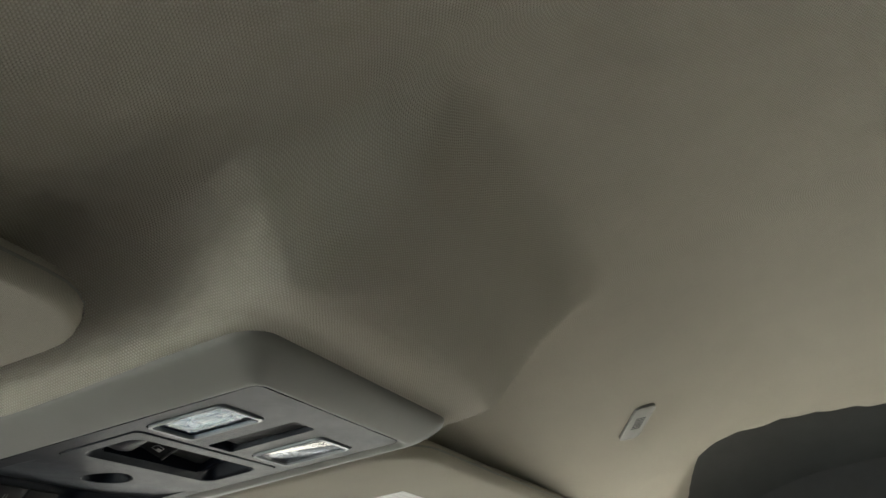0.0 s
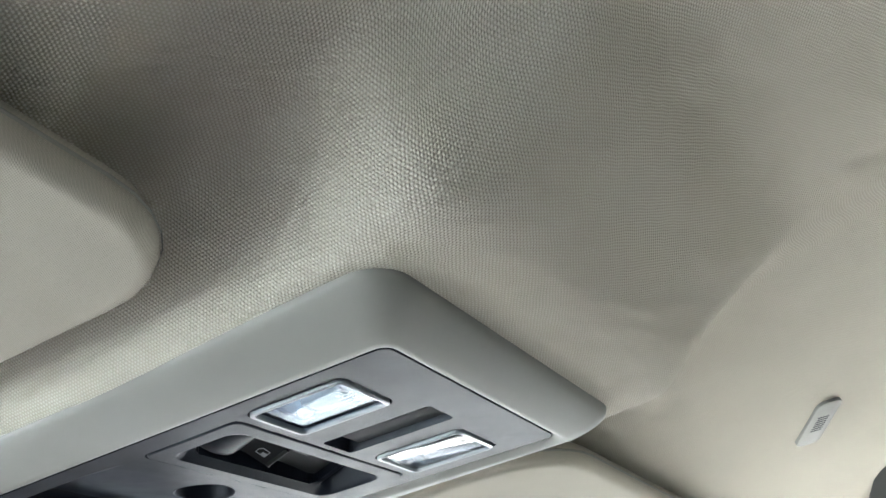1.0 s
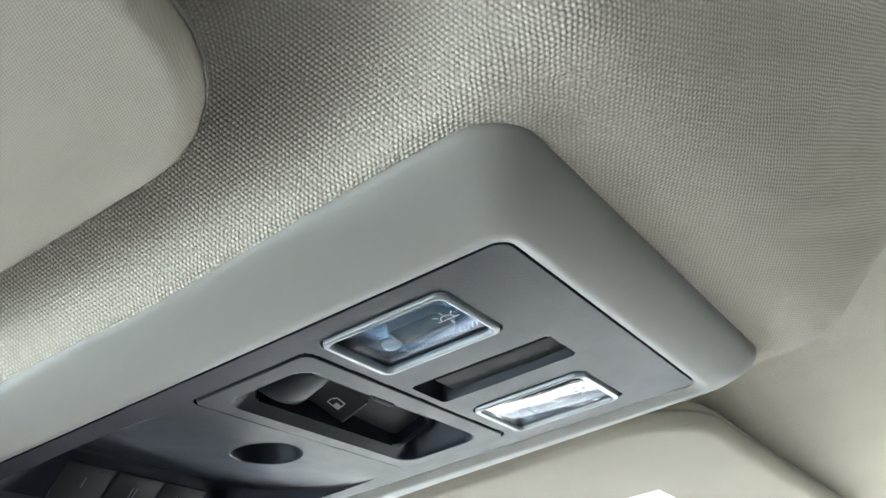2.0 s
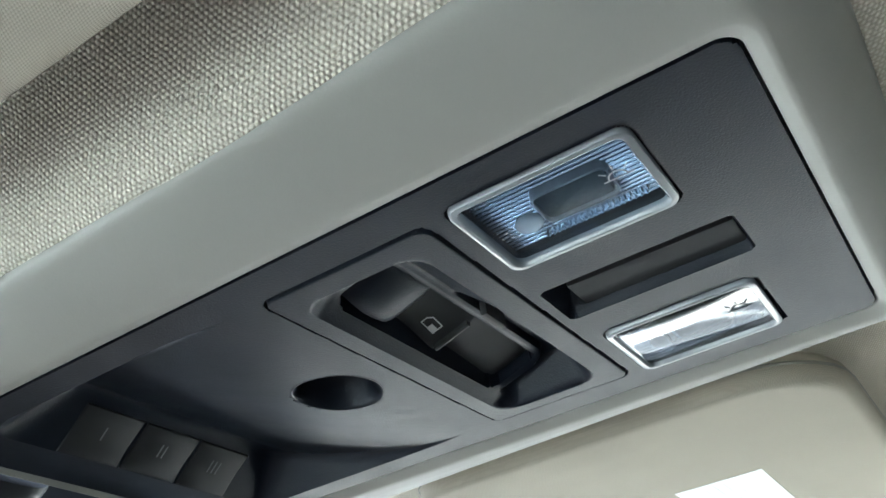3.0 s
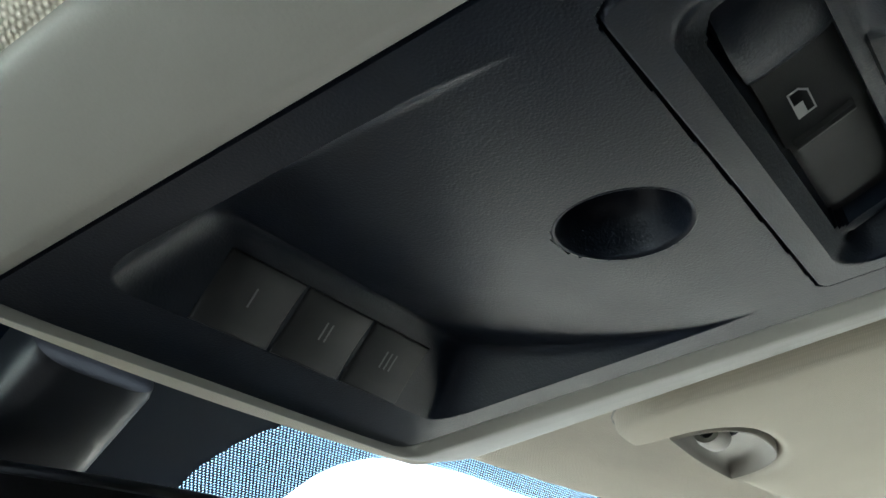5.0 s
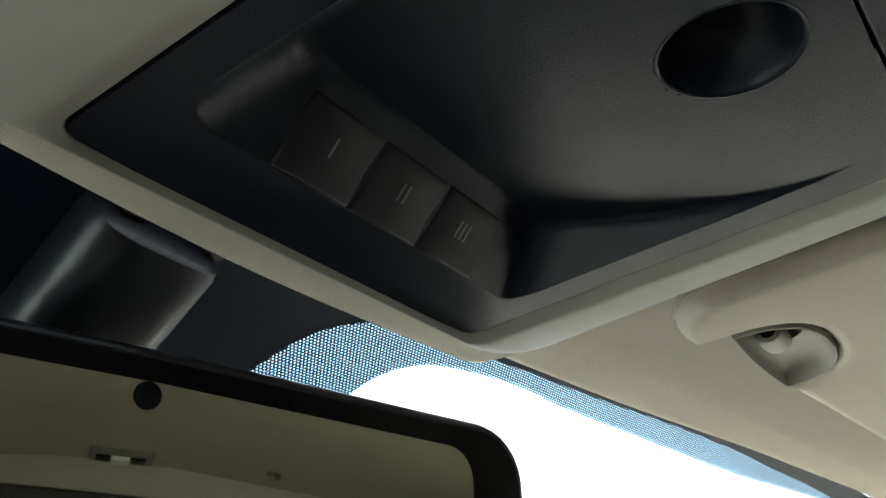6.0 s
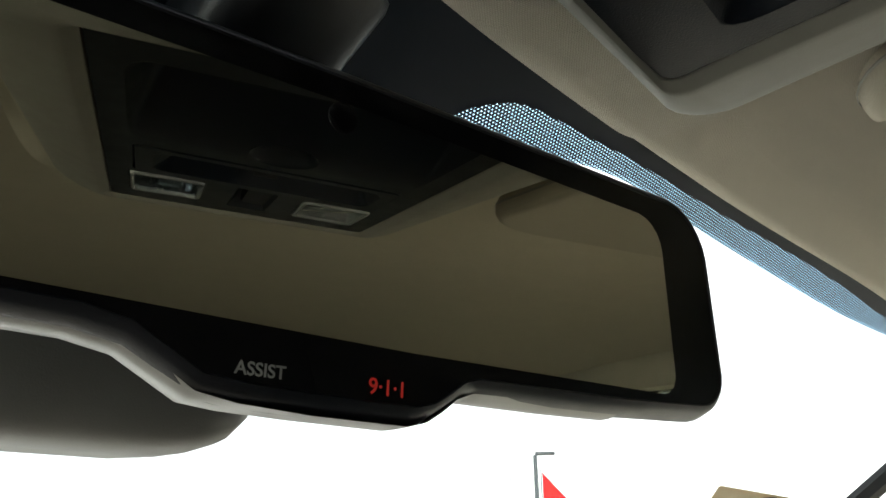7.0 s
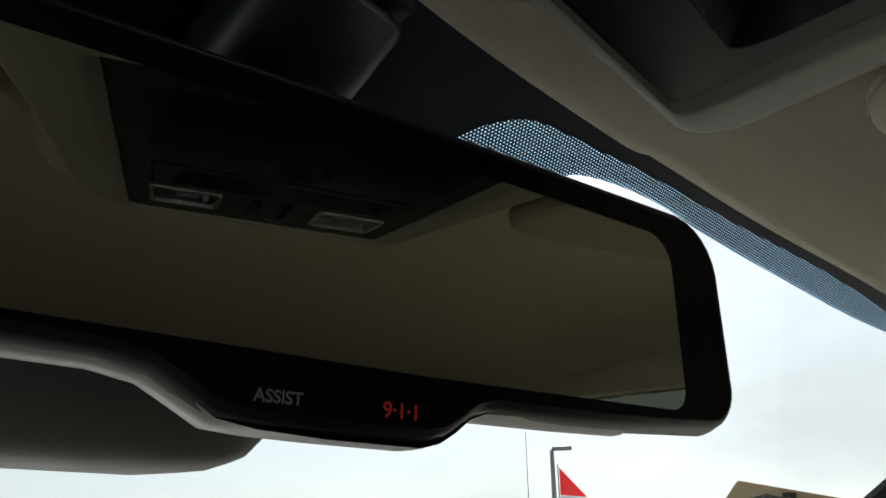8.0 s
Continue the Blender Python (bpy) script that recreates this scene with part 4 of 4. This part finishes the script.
D = 42.0
p = far(60.55, D, 0)
top = 1.6 + D * math.tan(radians(7.25))
lamp = thing("street_lamp", Matrix.Translation(p) @ Matrix.Rotation(radians(-60.55), 4, "Z"), "grey steel car-park lamp post with one arm", "street lamp")
bm = bmesh.new()
bmesh.ops.create_cone(bm, cap_ends=True, segments=14, radius1=0.15, radius2=0.10, depth=top, matrix=Matrix.Translation((0, 0, top / 2)))
part("pole", bm, m_pole, lamp, scale=1.0)
part("lamp_head", box(0.0, 0.95, -0.18, 0.18, top - 0.02, top + 0.16, 0.06), m_pole, lamp, scale=1.0)

flag = thing("pennant_flag", Matrix.Translation(far(60.85, D + 1, 0)) @ Matrix.Rotation(radians(-60.85), 4, "Z"), "red and white feather flag on a thin pole", "flag")
ft = top - 0.65


def cloth_at(x, z):
    return (x, 0.16 * math.sin(2.2 * x + 1.1 * z), z)


def pennant(z0, z1, wide0, wide1):
    bm = bmesh.new()
    n = 10
    rows = []
    for j in range(n + 1):
        z = z0 + (z1 - z0) * j / n
        w = wide0 + (wide1 - wide0) * j / n
        rows.append([bm.verts.new(cloth_at(0.08 + w * i / 8, z - 0.1 * i / 8)) for i in range(9)])
    for a, b in zip(rows, rows[1:]):
        for i in range(8):
            bm.faces.new((a[i], a[i + 1], b[i + 1], b[i]))
    bmesh.ops.solidify(bm, geom=bm.faces[:], thickness=0.02)
    return bm


part("red_cloth", pennant(ft, ft - 1.35, 0.05, 1.25), m_flag_red, flag, scale=1.0)
part("white_cloth", pennant(ft - 1.37, 0.9, 1.2, 0.8), m_flag_white, flag, scale=1.0)
bm = bmesh.new()
bmesh.ops.create_cone(bm, cap_ends=True, segments=10, radius1=0.05, radius2=0.03, depth=ft + 0.1, matrix=Matrix.Translation((0.02, 0, (ft + 0.1) / 2)))
part("flag_pole", bm, m_pole, flag, scale=1.0)

wire = thing("thin_mast", Matrix.Translation(far(58.9, 60, 0)), "thin dark radio mast", "mast")
bm = bmesh.new()
bmesh.ops.create_cone(bm, cap_ends=True, segments=8, radius1=0.035, radius2=0.02, depth=10.5, matrix=Matrix.Translation((0, 0, 5.25)))
part("mast", bm, m_sign, wire, scale=1.0)

# tan sign board with dark script, leaning, on two posts
def sight(az, el, dist):
    return far(az, dist, 1.6 + dist * math.tan(radians(el)))


B = 24.0
tl, tr = sight(71.9, 4.9, B), sight(78.3, 3.45, B * 1.02)
down = (sight(70.4, 3.07, B) - tl) * 2.4
base = Vector((tl.x + 0.4, tl.y, 0.0))
board = thing("sign_board", Matrix.Translation(base), "tan slanted sign board with dark script on posts", "sign")
across = (tr - tl).normalized()
facing = across.cross(down).normalized()
if facing.dot(base) > 0:
    facing = -facing
corners = [tl, tr, tr + down, tl + down]
part("panel", loft([[c - base for c in corners], [c - base - facing * 0.12 for c in corners]]), m_render, board, scale=1.0, smooth=False)
for k in range(4):
    a, b = corners[k], corners[(k + 1) % 4]
    rim = [[p - base + facing * 0.03 + facing * h + (down.normalized() if k in (0, 2) else across) * w for h, w in ((0, -0.03), (0.04, -0.03), (0.04, 0.03), (0, 0.03))] for p in (a, b)]
    part("edge_strip", loft(rim), m_render, board, scale=1.0, smooth=False)
wide, dn = (tr - tl).length, down.normalized()
SCRIPT = [((0.22, 1.5), (0.12, 1.35), (0.16, 1.0), (0.3, 0.72), (0.42, 0.75), (0.36, 0.95), (0.26, 1.1)), ((0.42, 0.62), (0.5, 0.55), (0.52, 0.75), (0.44, 1.0), (0.56, 0.95)), ((0.56, 1.2), (0.6, 0.85), (0.68, 0.75), (0.66, 1.05), (0.74, 0.75), (0.8, 0.72), (0.76, 1.1)), ((0.84, 0.7), (0.8, 1.1), (0.9, 1.15), (0.93, 0.7))]
for stroke in SCRIPT:
    pts = [tl + across * (u * wide) + dn * (v - 0.46) + facing * 0.05 - base for u, v in stroke]
    line = None
    for a, b in zip(pts, pts[1:]):
        t = (b - a).normalized()
        n = t.cross(facing) * 0.06
        one = loft([[p - n, p + n, p + n + facing * 0.02, p - n + facing * 0.02] for p in (a - t * 0.03, b + t * 0.03)])
        line = one if line is None else join(line, one)
    part("script_stroke", line, m_sign, board, scale=1.0, smooth=False)
for u in (0.2, 0.8):
    foot = tl + across * (u * wide) + down * 0.9 - facing * 0.2 - base
    pole = bmesh.new()
    bmesh.ops.create_cone(pole, cap_ends=True, segments=10, radius1=0.07, radius2=0.07, depth=foot.z, matrix=Matrix.Translation((foot.x, foot.y, foot.z / 2)))
    part("post", pole, m_pole, board, scale=1.0)

# trees behind the lot, seen through the rear side window
random.seed(5)
m_leaf = moulded("green_leaves", (0.12, 0.16, 0.06), 0.7, 60.0, 4.0, 0.3, 0.5)
m_bark = moulded("bark", (0.10, 0.075, 0.05), 0.9, 30.0, 6.0, 0.2, 0.3)
for k in range(5):
    x, y = 9.0 + 3.6 * k, -30.0 + 1.7 * k
    tree = thing("tree", Matrix.Translation((x, y, 0)), "green broadleaf tree behind the car lot", "tree", "trees behind the lot")
    tall = 3.0 + random.random() * 1.2
    rings = [[(0.22 * w * math.cos(a) + 0.1 * math.sin(z), 0.22 * w * math.sin(a), z) for a in [2 * math.pi * i / 9 for i in range(9)]] for z, w in ((0, 1.3), (0.5, 1.0), (1.6, 0.8), (tall * 0.7, 0.3))]
    part("trunk", loft(rings), m_bark, tree, scale=1.0)
    crown = bmesh.new()
    for i in range(700):
        a, h = random.random() * 6.283, random.random()
        rad = (1.5 * math.sin(math.pi * min(1, 0.15 + 0.85 * h)) + 0.5) * math.sqrt(random.random()) * (0.8 + 0.3 * math.sin(3 * a + k))
        c = Vector((rad * math.cos(a), rad * math.sin(a), 1.5 + (tall - 1.5) * h))
        u = Vector((random.uniform(-1, 1), random.uniform(-1, 1), random.uniform(-1, 1))).normalized() * 0.17
        v = u.orthogonal().normalized() * 0.13
        crown.faces.new([crown.verts.new(p) for p in (c - u, c + v, c + u, c - v)])
    part("crown", crown, m_leaf, tree, scale=1.0, smooth=False)
